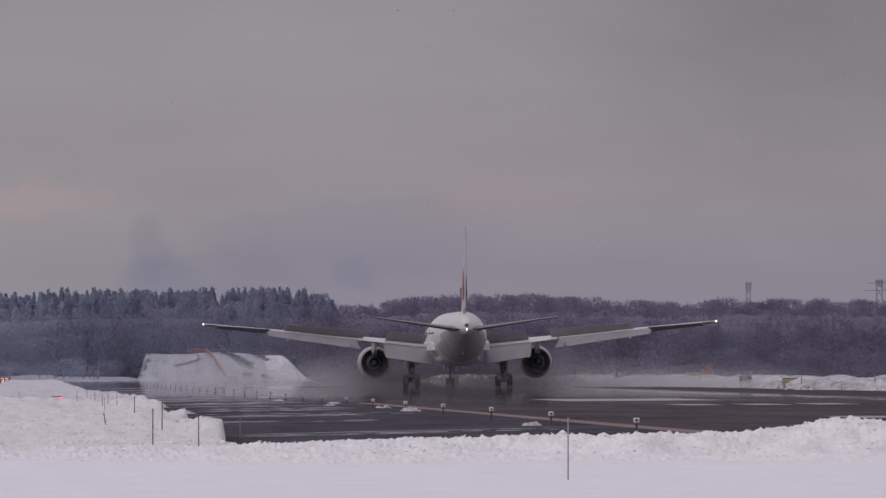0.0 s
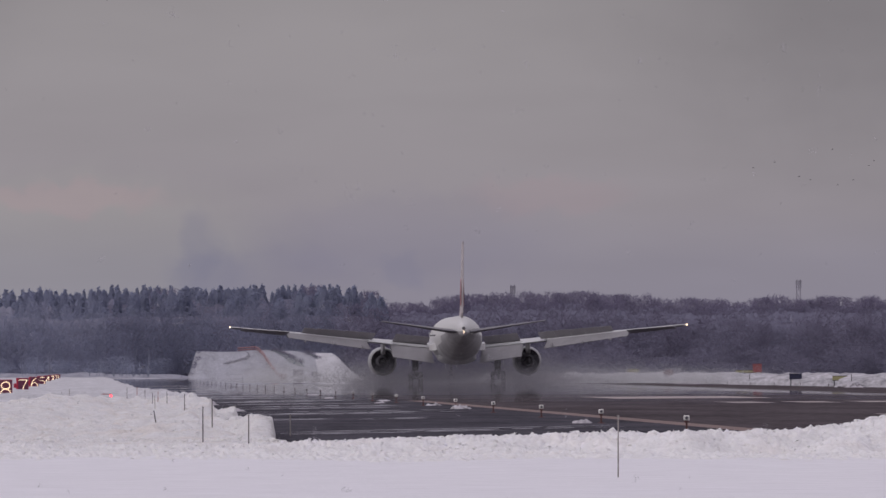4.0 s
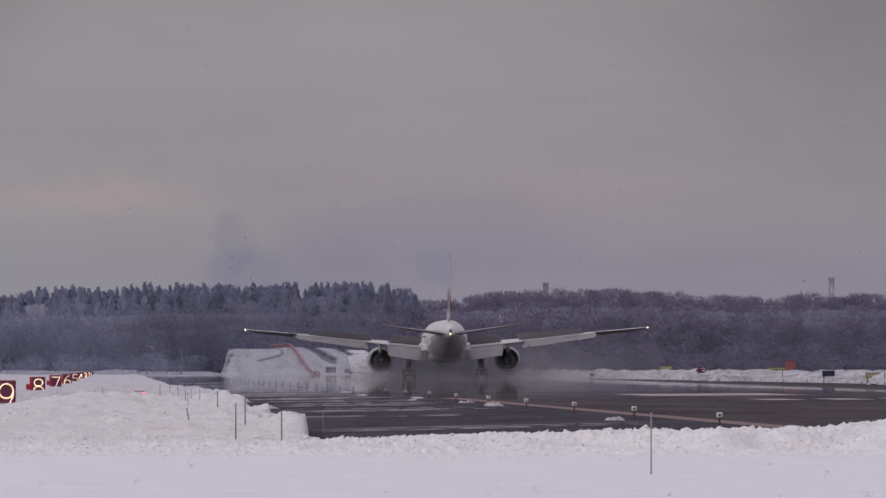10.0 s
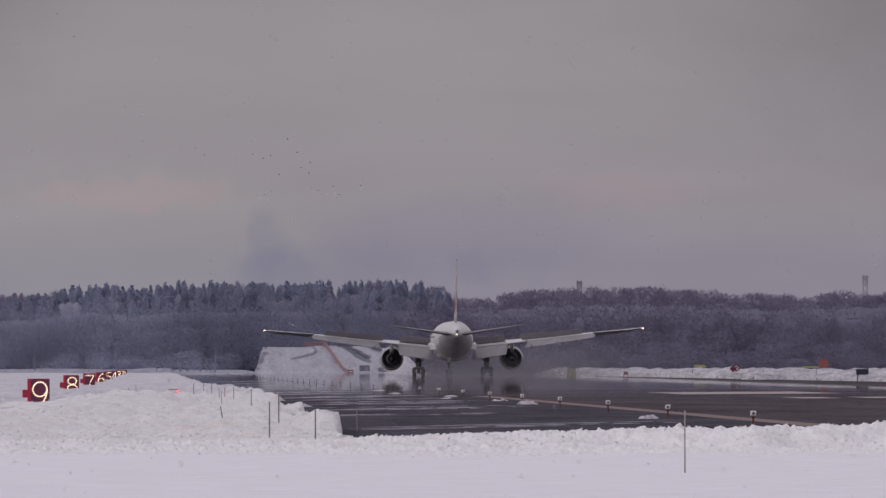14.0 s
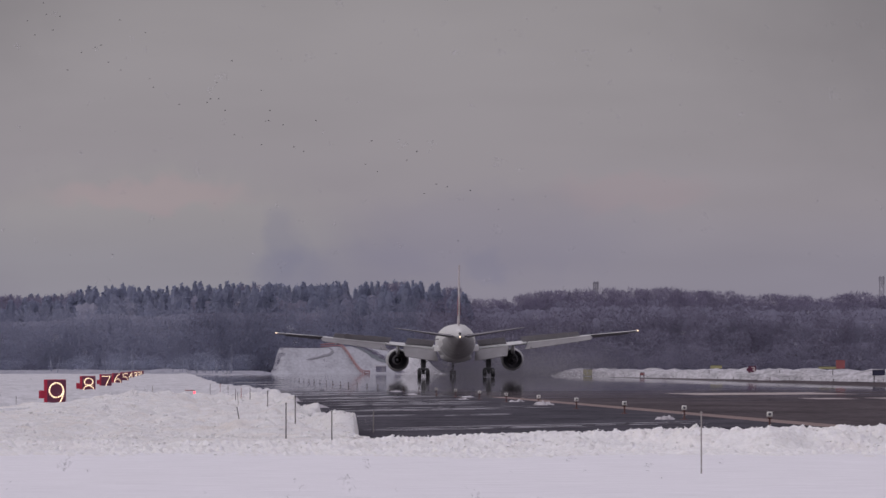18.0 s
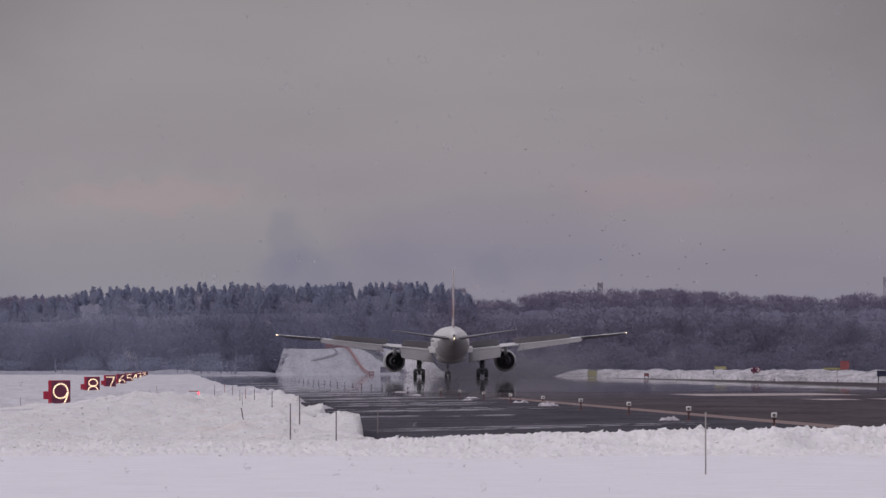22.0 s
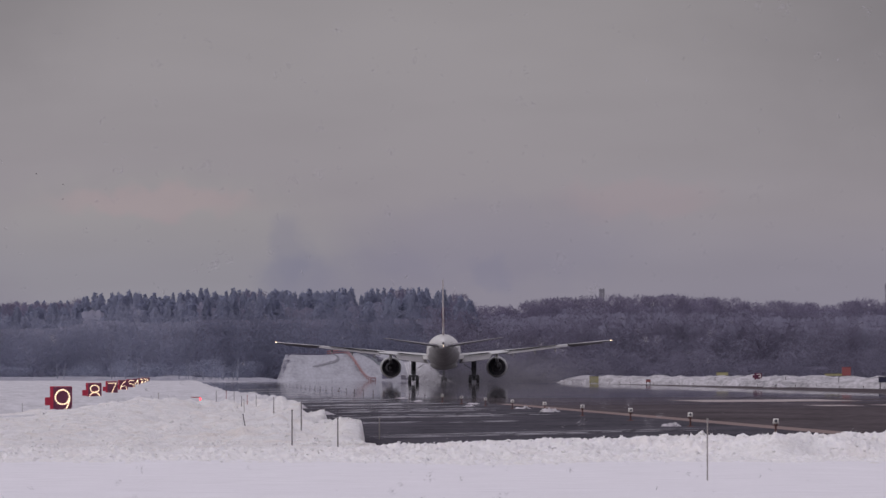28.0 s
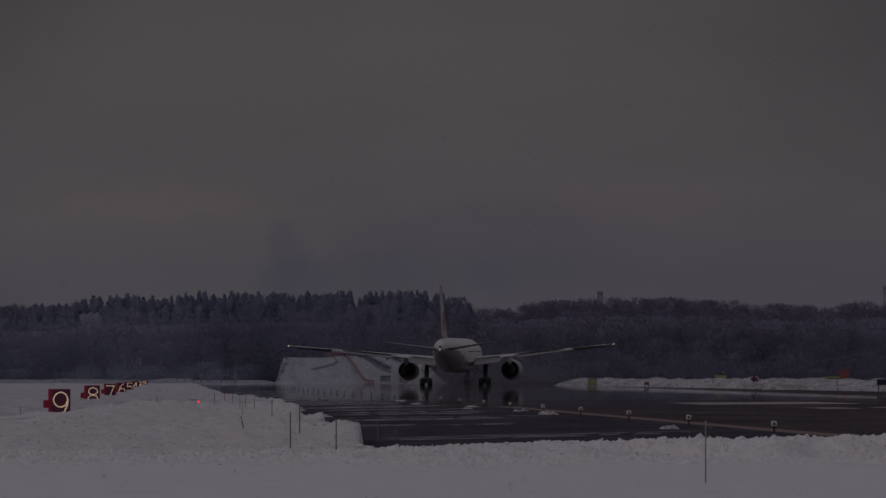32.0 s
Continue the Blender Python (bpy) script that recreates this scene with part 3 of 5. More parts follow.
def ridge(X, Y):
    top = np.interp(X, [-14, -4, 3, 4.5, 8, 10.5, 12, 15, 16.3, 17.2, 18.4, 20, 46], [0.0, 0.02, 0.05, 0.12, 0.22, 0.31, 0.32, 0.38, 0.48, 0.68, 0.58, 0.50, 0.5])
    prof = smooth(296.8, 300.5, Y + 1.6 * fnoise(X / 1.6, Y / 2.0, 3)) * (1 - smooth(302.6, 304.0, Y))
    lumps = np.abs(fnoise(X / 0.42, Y / 0.6, 3)) * 0.11 + fnoise(X / 1.6, Y / 1.5, 3) * 0.06 + 0.12 * np.abs(fnoise(X / 0.15, Y / 0.3, 3)) + 0.05 * np.maximum(0, fnoise(X / 0.07, Y / 0.16, 2))
    strewn = smooth(262, 299, Y + 9 * fnoise(X / 2.5, Y / 20, 3)) * (1 - smooth(302.6, 304.0, Y))
    crumbs = -0.15 + strewn * (0.035 + 0.16 * np.abs(fnoise(X / 0.22, Y / 2.5, 3)) + 0.05 * fnoise(X / 0.09, Y / 1.2, 2))
    return np.maximum(-0.16 + prof * (top + 0.10 + lumps), crumbs)


def build_chunks(name, label, x, y, z, size, seed):
    """Loose broken lumps of snow lying on the banks."""
    rs = np.random.RandomState(seed)
    n = len(x)
    P = np.array([(1, 0, 0), (0, 1, 0), (-1, 0, 0), (0, -1, 0), (0, 0, 1), (0, 0, -1)], float)
    P = P[None] * rs.uniform(0.5, 1.2, (n, 6, 1)) + rs.normal(size=(n, 6, 3)) * 0.25
    a = rs.uniform(0, 6.28, n)[:, None]
    P = np.stack([P[..., 0] * np.cos(a) - P[..., 1] * np.sin(a), P[..., 0] * np.sin(a) + P[..., 1] * np.cos(a), P[..., 2] * 0.6], -1)
    V = P * size[:, None, None] + np.stack([x, y, z], -1)[:, None]
    F = np.array([(0, 1, 4), (1, 2, 4), (2, 3, 4), (3, 0, 4), (1, 0, 5), (2, 1, 5), (3, 2, 5), (0, 3, 5)])
    F = (np.arange(n)[:, None, None] * 6 + F).reshape(-1, 3)
    tagged(new(name, soup(name, V.reshape(-1, 3), F, M["ridge"])), label, "snow", kind="stuff")


rc = np.random.RandomState(12)
bx, by = rc.uniform(-12, 30, 9000), rc.uniform(297.8, 303.2, 9000)
bs = 0.019 * rc.lognormal(0, 0.45, 9000)
build_chunks("snow_chunks", "loose broken lumps of snow on the ploughed ridge", bx, by, ridge(bx, by) + bs * 0.3, bs, 1)
bx, by = rc.uniform(-12, 30, 1500), 300 - 26 * rc.power(0.35, 1500) * rc.power(0.6, 1500)
bs = 0.017 * rc.lognormal(0, 0.5, 1500)
build_chunks("snow_chunks", "small crumbs of snow strewn before the ploughed ridge", bx, by, np.maximum(land(bx, by), ridge(bx, by)) + bs * 0.2, bs, 3)
bx, by = 5.2 - 11 * rc.power(0.7, 20000), 318 + 420 * rc.power(0.7, 20000)
keep = bx < bank_edge(by) - 0.25
bx, by = bx[keep], by[keep]
bs = 0.026 * rc.lognormal(0, 0.5, len(bx))
build_chunks("snow_chunks", "loose broken lumps of snow along the bank", bx, by, land(bx, by) + bs * 0.2, bs, 2)


build_land()
build_front_ridge()

# ---- the airliner ----
def ring(y, z, rx, rz, n=28):
    return [(rx * math.cos(2 * math.pi * i / n), y, z + rz * math.sin(2 * math.pi * i / n)) for i in range(n)]


def wing_le(s):
    return 12.3 - (s - 3.0) * 0.70


def wing_te(s):
    return -1.0 - 0.15 * (s - 3.0) if s < 10 else -2.05 - (s - 10) * 0.345


def wing_z(s):
    return 4.75 + 0.099 * (s - 3.3)


def foil(s, side, front=0.0, back=1.0, n=9, thick=0.12):
    """A closed wing section at span s, between two fractions of the chord."""
    c, le = wing_le(s) - wing_te(s), wing_le(s)
    t = c * (thick - 0.0012 * s)
    f = [front + (back - front) * i / (n - 1) for i in range(n)]
    up = [(side * s, le - c * u, wing_z(s) + t * (1.45 * math.sqrt(u) * (1 - u) * 0.62 + 0.06 * (1 - u)) - 0.03 * c * u) for u in f]
    lo = [(side * s, le - c * u, wing_z(s) - t * (1.45 * math.sqrt(u) * (1 - u) * 0.42) - 0.03 * c * u - 0.02) for u in f[::-1]]
    return up + lo


def panel(w0, chord0, chord1, thick, taper=0.25):
    """A control surface: hinge along x from 0 to w0, running aft along -y, thinning to its trailing edge."""
    a = [(0, 0, thick / 2), (0, -chord0, thick * taper / 2), (0, -chord0, -thick * taper / 2), (0, 0, -thick / 2)]
    b = [(w0, y * chord1 / chord0, z) for _, y, z in a]
    return loft([a, b])


def hinge(side, s0, s1, back, drop, angle):
    """The pose of a surface whose hinge runs at a fraction of the chord from span s0 to s1; its x runs to the right."""
    def at(s):
        c = wing_le(s) - wing_te(s)
        return Vector((side * s, wing_le(s) - c * back, wing_z(s) - 0.03 * c * back + drop))
    a, b = (at(s0), at(s1)) if side > 0 else (at(s1), at(s0))
    x = (b - a).normalized()
    y = Vector((0, 0, 1)).cross(x).normalized()
    r = Matrix((x, y, x.cross(y))).transposed().to_4x4()
    return Matrix.Translation(a) @ r @ pose(0, 0, 0, angle), (b - a).length


def build_wheel(bogie, x, y, z, r, w):
    bm = bmesh.new()
    prof = [(r * 0.55, -w / 2), (r * 0.9, -w / 2), (r, -w * 0.3), (r, w * 0.3), (r * 0.9, w / 2), (r * 0.55, w / 2)]
    n = 20
    rings = [[(x + b, y + a * math.cos(2 * math.pi * i / n), z + a * math.sin(2 * math.pi * i / n)) for i in range(n)] for a, b in prof]
    tyre = part("tyre", loft(rings, caps=False), M["rubber"], bogie, smooth=True)
    bm = tube(bmesh.new(), (x - w * 0.42, y, z), (x + w * 0.42, y, z), r * 0.56, n=16)
    part("rim", bm, M["rim"], bogie, "dull metal wheel rim")
    return tyre


def build_airliner():
    plane = tagged(new("airliner"), "white twin-engine airliner with red tail disc, gear and flaps down", "airplane")
    plane.empty_display_size = 5
    # fuselage, nose to tail
    prof = [(31.6, 4.55, 0.15, 0.15), (31.0, 4.6, 0.9, 0.85), (29.5, 4.9, 1.75, 1.7), (27, 5.3, 2.55, 2.5), (24, 5.5, 3.0, 3.0), (21, 5.55, 3.1, 3.1), (10, 5.55, 3.1, 3.1), (-8, 5.55, 3.1, 3.1),
            (-13, 5.7, 3.0, 2.98), (-18, 6.05, 2.65, 2.62), (-23, 6.5, 2.05, 2.05), (-27, 6.68, 1.4, 1.5), (-30, 6.72, 0.75, 0.95), (-31.9, 6.7, 0.16, 0.55)]
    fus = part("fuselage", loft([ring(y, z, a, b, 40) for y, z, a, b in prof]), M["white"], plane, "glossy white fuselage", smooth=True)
    fus.data.materials.append(M["belly"])
    fus.data.materials.append(M["tailshade"])
    # lower faces: grey belly paint; tail underside carries its shade in the colour
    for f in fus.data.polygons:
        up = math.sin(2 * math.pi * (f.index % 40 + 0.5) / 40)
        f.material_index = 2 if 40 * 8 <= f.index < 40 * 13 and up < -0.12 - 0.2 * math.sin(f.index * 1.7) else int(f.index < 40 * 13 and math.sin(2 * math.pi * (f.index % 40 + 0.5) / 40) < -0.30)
    # wing box fairing under the belly
    part("belly_fairing", loft([ring(y, z, a, b, 24) for y, z, a, b in [(15, 3.6, 0.6, 0.3), (12, 3.4, 2.2, 0.9), (6, 3.2, 2.55, 1.0), (-3, 3.2, 2.55, 1.0), (-8, 3.5, 1.9, 0.8), (-11, 3.9, 0.6, 0.25)]]), M["belly"], plane, "grey belly fairing", smooth=True)
    part("tail_exhaust", tube(bmesh.new(), (0.0, -31.2, 6.95), (0.0, -32.05, 7.0), 0.26, 0.22, 12), M["hot"], plane, "dark exhaust of the auxiliary power unit")
    part("tail_lamp", bmesh_ball(0, -32.05, 6.50, 0.08), M["lampw"], plane, "glowing white tail lamp")
    for y, z in ((-26.5, 5.45), (-20, 3.7)):
        part("antenna", box(bmesh.new(), 0, y, z, 0.06, 0.5, 0.3), M["grey"], plane)
    # rows of cabin windows and the rear doors, set a little proud of the skin
    for k in (1, -1):
        for i in range(38):
            part("cabin_window", box(bmesh.new(), k * 3.032, 20.0 - i * 0.72, 6.05, 0.05, 0.30, 0.42, 0.01), M["dark"], fus)
        for y in (21.6, 8.0):
            door = part("cabin_door", box(bmesh.new(), k * 3.045, y, 5.75, 0.06, 1.1, 1.9, 0.02), M["grey"], fus, "grey-edged cabin door")
            part("door_window", box(bmesh.new(), k * 3.05, y, 6.15, 0.04, 0.25, 0.3), M["dark"], door)
    # fin and rudder
    fin = [[(0.125 * k * (0.05 if u in (0, 1) else math.sin(math.pi * min(1, u ** 0.6))) * w, y0 + (y1 - y0) * u, z) for k, u in
            [(1, 0), (1, .15), (1, .4), (1, .72), (-1, .72), (-1, .4), (-1, .15)]] for y0, y1, z, w in
           ((-15.0, -27.5, 8.0, 2.0), (-19.0, -28.8, 9.6, 1.6), (-27.2, -32.0, 18.1, 0.9), (-28.0, -32.2, 18.4, 0.4))]
    finp = part("tail_fin", loft(fin), M["fin"], plane, "tall white tail fin with a red disc", smooth=False)
    rud = [[(0.10 * w * k, y0 + (y1 - y0) * u, z) for k, u in ((1, 0.725), (0.15, 1), (-0.15, 1), (-1, 0.725))] for y0, y1, z, w in
           ((-17.5, -28.4, 9.0, 1.6), (-27.2, -32.0, 18.1, 0.9))]
    part("rudder", loft(rud), M["fin"], plane, "white rudder")
    for k in (1, -1):
        bm = bmesh.new()
        bmesh.ops.create_cone(bm, cap_ends=True, segments=32, radius1=1.8, radius2=1.8, depth=0.03, matrix=Matrix.Translation((0.19 * k, -25.6, 11.7)) @ pose(0, 0, 0, 0, 90 - 1.0 * k, 0))
        part("tail_disc", bm, M["red"], finp, "plain red disc")
    # tailplane
    for k in (1, -1):
        secs = []
        for s, y0, y1, z, t in ((0.9, -23.2, -30.3, 6.57, 0.50), (2.2, -24.0, -30.7, 6.74, 0.38), (10.75, -29.6, -32.3, 7.97, 0.12)):
            c = y1 - y0
            secs.append([(k * s, y0 + c * u, z + t * v) for u, v in ((0, 0), (0.12, 0.5), (0.4, 0.65), (0.75, 0.3), (1, 0.02), (1, -0.06), (0.75, -0.4), (0.4, -0.7), (0.12, -0.5))])
        stab = part("tailplane", loft(secs), M["under"], plane, "grey tailplane seen dark from behind", smooth=False)
        el = [[(k * s, y1 + 0.02 - c * u, z + t * v) for u, v in ((0, 0.5), (1, 0.1), (1, -0.1), (0, -0.5))] for s, y1, z, t, c in ((2.3, -30.72, 6.74, 0.18, 0.9), (10.6, -32.26, 7.95, 0.08, 0.5))]
        part("elevator", loft(el), M["under"], stab, "dark grey elevator")
    # wings and what hinges on them
    flaps = []
    for k in (1, -1):
        spans = (2.6, 3.6, 6.5, 9.7, 13, 17, 21, 22.9, 23.0, 26, 28.5, 30.3)
        part("wing", loft([foil(s, k, 0.0, 0.80 if s < 22.9 else 0.72) for s in spans]), M["grey"], plane, "swept grey wing bent upwards at its tip", smooth=True)
        for name, s0, s1, back, drop, ang, c0, c1, th, mt, lab in (
                ("inboard_flap", 3.4, 8.9, 0.83, -0.22, 37, 3.0, 2.6, 0.30, "flap", "pale inboard flap fully lowered"),
                ("flaperon", 9.0, 12.0, 0.80, 0.14, 7, 1.7, 1.5, 0.30, "grey", "pale flaperon slightly drooped"),
                ("outboard_flap", 12.1, 22.9, 0.80, -0.02, 32, 2.05, 1.2, 0.24, "flap", "pale outboard flap fully lowered"),
                ("aileron", 23.1, 29.0, 0.70, -0.30, -13, 1.75, 1.1, 0.16, "under", "dark underside of the aileron"),
                ("wing_tip", 29.05, 30.2, 0.75, -0.14, -8, 1.0, 0.7, 0.14, "under", "dark underside of the wing tip")):
            m, w = hinge(k, s0, s1, back, drop, ang)
            a, b = (c0, c1) if k > 0 else (c1, c0)
            ob = part(name, panel(w, a, b, th), M[mt], plane, lab, m)
            if name in ("inboard_flap", "outboard_flap"):
                flaps.append((ob, m, hinge(k, s0, s1, back - 0.02, drop + 0.06, ang * 0.45)[0]))
        part("root_fairing", loft([[(k * x, y, z) for x, z in ((2.5, 4.1), (a, 4.15), (a, 4.95), (2.5, 5.2))] for y, a in ((1.0, 3.4), (-2.4, 3.75), (-4.6, 3.6), (-6.5, 2.9))]), M["white"], plane, "white fairing where wing meets fuselage")
        # flap track fairings
        for s in (12.6, 16.6, 20.3):
            y, z = wing_te(s), wing_z(s)
            part("track_fairing", loft([ring(yy, zz, a, b, 10) for yy, zz, a, b in [(y + 3.2, z - 0.5, 0.05, 0.05), (y + 1.8, z - 0.65, 0.18, 0.24), (y + 0.3, z - 0.85, 0.18, 0.26), (y - 0.2, z - 1.0, 0.12, 0.15), (y - 0.7, z - 1.1, 0.04, 0.04)]]),
                 M["flap"], plane, "", Matrix.Translation((k * s, 0, 0)), smooth=True)
        part("wing_tip_lamp", bmesh_ball(k * 30.35, wing_te(30.3) + 0.15, wing_z(30.3) - 0.05, 0.10), M["lampw"], plane, "glowing wing-tip lamp")
        # engine
        ex, ez = k * 9.7, 2.72
        cowl = part("engine_cowl", loft([[(ex + x, y, z) for x, y, z in ring(y, ez, r, r, 32)] for y, r in ((13.6, 1.55), (13.4, 1.72), (12.4, 1.88), (10.0, 1.95), (8.0, 1.84), (6.6, 1.62), (6.58, 1.56))], caps=False), M["cowl"], plane, "pale grey engine cowl", smooth=True)
        part("intake_lip", loft([[(ex + x, y, z) for x, y, z in ring(y, ez, r, r, 32)] for y, r in ((13.35, 1.74), (13.65, 1.66), (13.72, 1.58), (13.6, 1.5), (13.3, 1.5))], caps=False), M["metal"], cowl, "bare metal intake lip", smooth=True)
        part("duct_liner", loft([[(ex + x, y, z) for x, y, z in ring(y, ez, r, r, 32)] for y, r in ((6.58, 1.56), (8.0, 1.58), (12.0, 1.5), (13.5, 1.49))], caps=False), M["dark"], cowl, "dark duct liner", smooth=True)
        part("fan", tube(bmesh.new(), (ex, 12.2, ez), (ex, 11.8, ez), 1.5, n=32), M["dark"], cowl, "dark fan disc")
        part("fan_duct", tube(bmesh.new(), (ex, 7.9, ez), (ex, 7.5, ez), 1.57, n=32), M["dark"], cowl, "dark fan duct")
        part("core_cowl", loft([[(ex + x, y, z) for x, y, z in ring(y, ez, r, r, 24)] for y, r in ((8.2, 1.0), (6.6, 0.92), (5.2, 0.66), (5.15, 0.58), (6.0, 0.58))], caps=True), M["hot"], cowl, "burnt metal core nozzle", smooth=True)
        part("exhaust_cone", tube(bmesh.new(), (ex, 5.8, ez), (ex, 4.3, ez), 0.5, 0.06, 20), M["hot"], cowl, "", smooth=True)
        part("pylon", loft([[(ex - w, y, z0), (ex + w, y, z0), (ex + w, y, z1), (ex - w, y, z1)] for y, z0, z1, w in ((11.0, ez + 1.7, ez + 2.1, 0.1), (8.0, ez + 1.3, ez + 2.5, 0.28), (4.0, ez + 0.95, ez + 2.5, 0.28), (0.5, ez + 1.6, ez + 2.2, 0.08))]), M["grey"], plane, "engine pylon")
        # main gear
        gx = k * 5.49
        gear = new("main_gear")
        gear.parent = plane
        part("strut", tube(tube(bmesh.new(), (gx, 0, 0.4), (gx, 2.2, 4.3), 0.30), (gx, 0.62, 1.5), (gx, 2.2, 4.3), 0.44), M["strut"], gear)
        part("side_brace", tube(tube(bmesh.new(), (gx, 0, 2.0), (gx - k * 1.9, 0.6, 3.3), 0.06), (gx, 0.1, 1.9), (gx, 2.4, 3.3), 0.07), M["strut"], gear)
        part("bogie_beam", tube(bmesh.new(), (gx, -1.6, 0.44), (gx, 1.6, 0.44), 0.17), M["strut"], gear)
        part("torque_link", box(box(bmesh.new(), gx, -0.35, 0.95, 0.3, 0.1, 0.7), gx, -0.25, 1.75, 0.34, 0.1, 0.6), M["strut"], gear)
        part("brake_unit", box(bmesh.new(), gx, -0.9, 1.12, 1.75, 0.5, 0.42, 0.06), M["strut"], gear, "dark brake and hose assembly")
        part("gear_door", box(bmesh.new(), gx + k * 0.75, 0.2, 2.75, 0.06, 1.6, 1.3, 0.02), M["grey"], gear, "", Matrix())
        for y in (-1.45, 0, 1.45):
            part("axle", tube(bmesh.new(), (gx - 0.7, y, 0.44), (gx + 0.7, y, 0.44), 0.09), M["strut"], gear)
            for sx in (-0.7, 0.7):
                build_wheel(gear, gx + sx, y, 0.44, 0.66, 0.58)
    nose = new("nose_gear")
    nose.parent = plane
    part("strut", tube(tube(bmesh.new(), (0, 25.9, 0.3), (0, 25.9, 2.9), 0.12), (0, 25.9, 1.3), (0, 25.9, 2.9), 0.17), M["strut"], nose)
    part("drag_brace", tube(bmesh.new(), (0, 25.9, 1.4), (0, 28.0, 2.9), 0.08), M["strut"], nose)
    for sx in (-0.32, 0.32):
        build_wheel(nose, sx, 25.9, 0.34, 0.54, 0.42)
    for k in (1, -1):
        part("gear_door", box(bmesh.new(), k * 0.75, 26.4, 2.15, 0.05, 1.9, 1.0, 0.02), M["white"], nose)
    # spoilers, hinged on the wing's upper skin
    spoilers = []
    for k in (1, -1):
        for s0, s1, c in ((4.0, 6.27, 1.75), (6.3, 8.6, 1.7), (11.3, 13.36, 1.35), (13.4, 15.36, 1.3), (15.4, 17.26, 1.2), (17.3, 19.06, 1.15), (19.1, 20.8, 1.05)):
            up, w = hinge(k, s0, s1, 0.66, 0.22, -42)
            down, _ = hinge(k, s0, s1, 0.66, 0.22, -2)
            sp = part("spoiler", panel(w, c, c, 0.07, 0.4), M["spoiler"], plane, "dark spoiler panel", up)
            spoilers.append((sp, up, down))
    return plane, spoilers, flaps


def bmesh_ball(x, y, z, r):
    bm = bmesh.new()
    bmesh.ops.create_icosphere(bm, subdivisions=2, radius=r, matrix=Matrix.Translation((x, y, z)))
    return bm


airliner, spoiler_parts, flap_parts = build_airliner()

# ---- marks on the pavement ----
strip("edge_stripe", 18.3, 19.3, 330, 800, M["stripe"], "dull orange-brown edge stripe along the runway")
strip("edge_stripe", 77.9, 78.8, 330, 800, M["stripe"], "dull orange-brown edge stripe along the runway")
for x0, x1 in ((30.8, 40.0), (57.2, 66.4)):
    strip("aiming_point_mark", x0, x1, 815, 877, M["marking"], "broad worn white aiming point mark")
for x in (32.5, 35.9, 39.2, 56.0, 59.3, 62.7):
    strip("touchdown_mark", x, x + 2.0, 702, 728, M["marking"], "worn white touchdown zone bar")
strip("runway_mark", 29.5, 35.2, 505, 527, M["marking"], "worn white runway mark")
for i in range(40):
    strip("centre_dash", CENTRE - 0.45, CENTRE + 0.45, 560 + i * 60, 590 + i * 60, M["dash"], "worn white centre line dash")


def slush_streak(xa, ya, xb, yb, w, seed):
    """A ragged line of slush left by a plough, running slantwise over the shoulder."""
    n = 160
    u = np.linspace(0, 1, n)
    x = xa + (xb - xa) * u
    fat = np.clip(np.minimum(u, 1 - u) * 6, 0.03, 1)
    mid = ya + (yb - ya) * u + w * 0.5 * fnoise(x / 2.5, x * 0 + seed, 3)
    half = w * 0.30 * fat * np.clip(0.32 + 1.5 * fnoise(x / 0.6, x * 0 + seed + 40, 5), 0.0, 1.3)
    V = np.stack([np.stack([x, mid - half, x * 0 + 0.012], -1), np.stack([x, mid, 0.013 + 0.012 * fat], -1), np.stack([x, mid + half, x * 0 + 0.012], -1)])
    return tagged(new("slush_streak", grid_mesh("slush_streak", V, M["slush"])), "thin slanting streak of grey slush on the shoulder", "slush", "slush streaks on the shoulder")


rs = random.Random(5)
for k, (xa, ya, xb, yb, w) in enumerate((
        (5.1, 374, 16.2, 421, 2.4), (5.2, 367, 12, 397, 0.8), (9.5, 487, 12.2, 498, 2), (5.0, 470, 8.5, 486, 2), (6.0, 546, 16, 590, 15), (6.4, 532, 14, 566, 5), (6.5, 612, 15, 652, 6), (7, 648, 16, 690, 5),
        (6.5, 690, 15.5, 735, 8), (6, 738, 13, 773, 6), (8, 770, 16, 815, 8), (6, 830, 14, 880, 10), (7, 900, 15, 950, 9), (6, 980, 15, 1040, 14), (6, 1080, 16, 1150, 14), (6, 1200, 15, 1290, 18), (6, 1350, 15, 1450, 24), (6, 1550, 15, 1660, 30))):
    slush_streak(xa, ya, xb, yb, w, k * 5.3)
    slush_streak(xa + 0.4, ya + 7 + w, xb + 0.3, yb + 9 + w, w * 0.35, k * 3.1 + 1)
    if ya > 600:
        slush_streak(xa + 1, ya + w * 1.5, xb - 2.5, yb + w * 1.2, w * 0.4, k * 5.3 + 2)


def snow_lump(x, y, w, d, h, z=0.0, seed=1):
    """A heap of ploughed snow on the pavement."""
    n, k = 64, 16
    V = []
    for j in range(k):
        r = 1 - j / (k - 1)
        a = np.linspace(0, 2 * np.pi, n)
        q = r * (1 + 0.5 * fnoise(np.cos(a) * 2.2 + seed, np.sin(a) * 1.7 + j * 0.2, 3))
        zz = h * (1 - r ** 2.2) * np.clip(0.75 + 1.6 * fnoise(np.cos(a) * 3.2 * r + seed, np.sin(a) * 2.2 * r + seed, 4), 0.05, 1.9)
        V.append(np.stack([x + w / 2 * q * np.cos(a), y + d / 2 * q * np.sin(a), z + zz - 0.02], -1))
    return tagged(new("snow_lump", grid_mesh("snow_lump", np.array(V), M["dirty"])), "small heap of ploughed snow on wet asphalt", "snow heap", "snow heaps beside the edge lights")


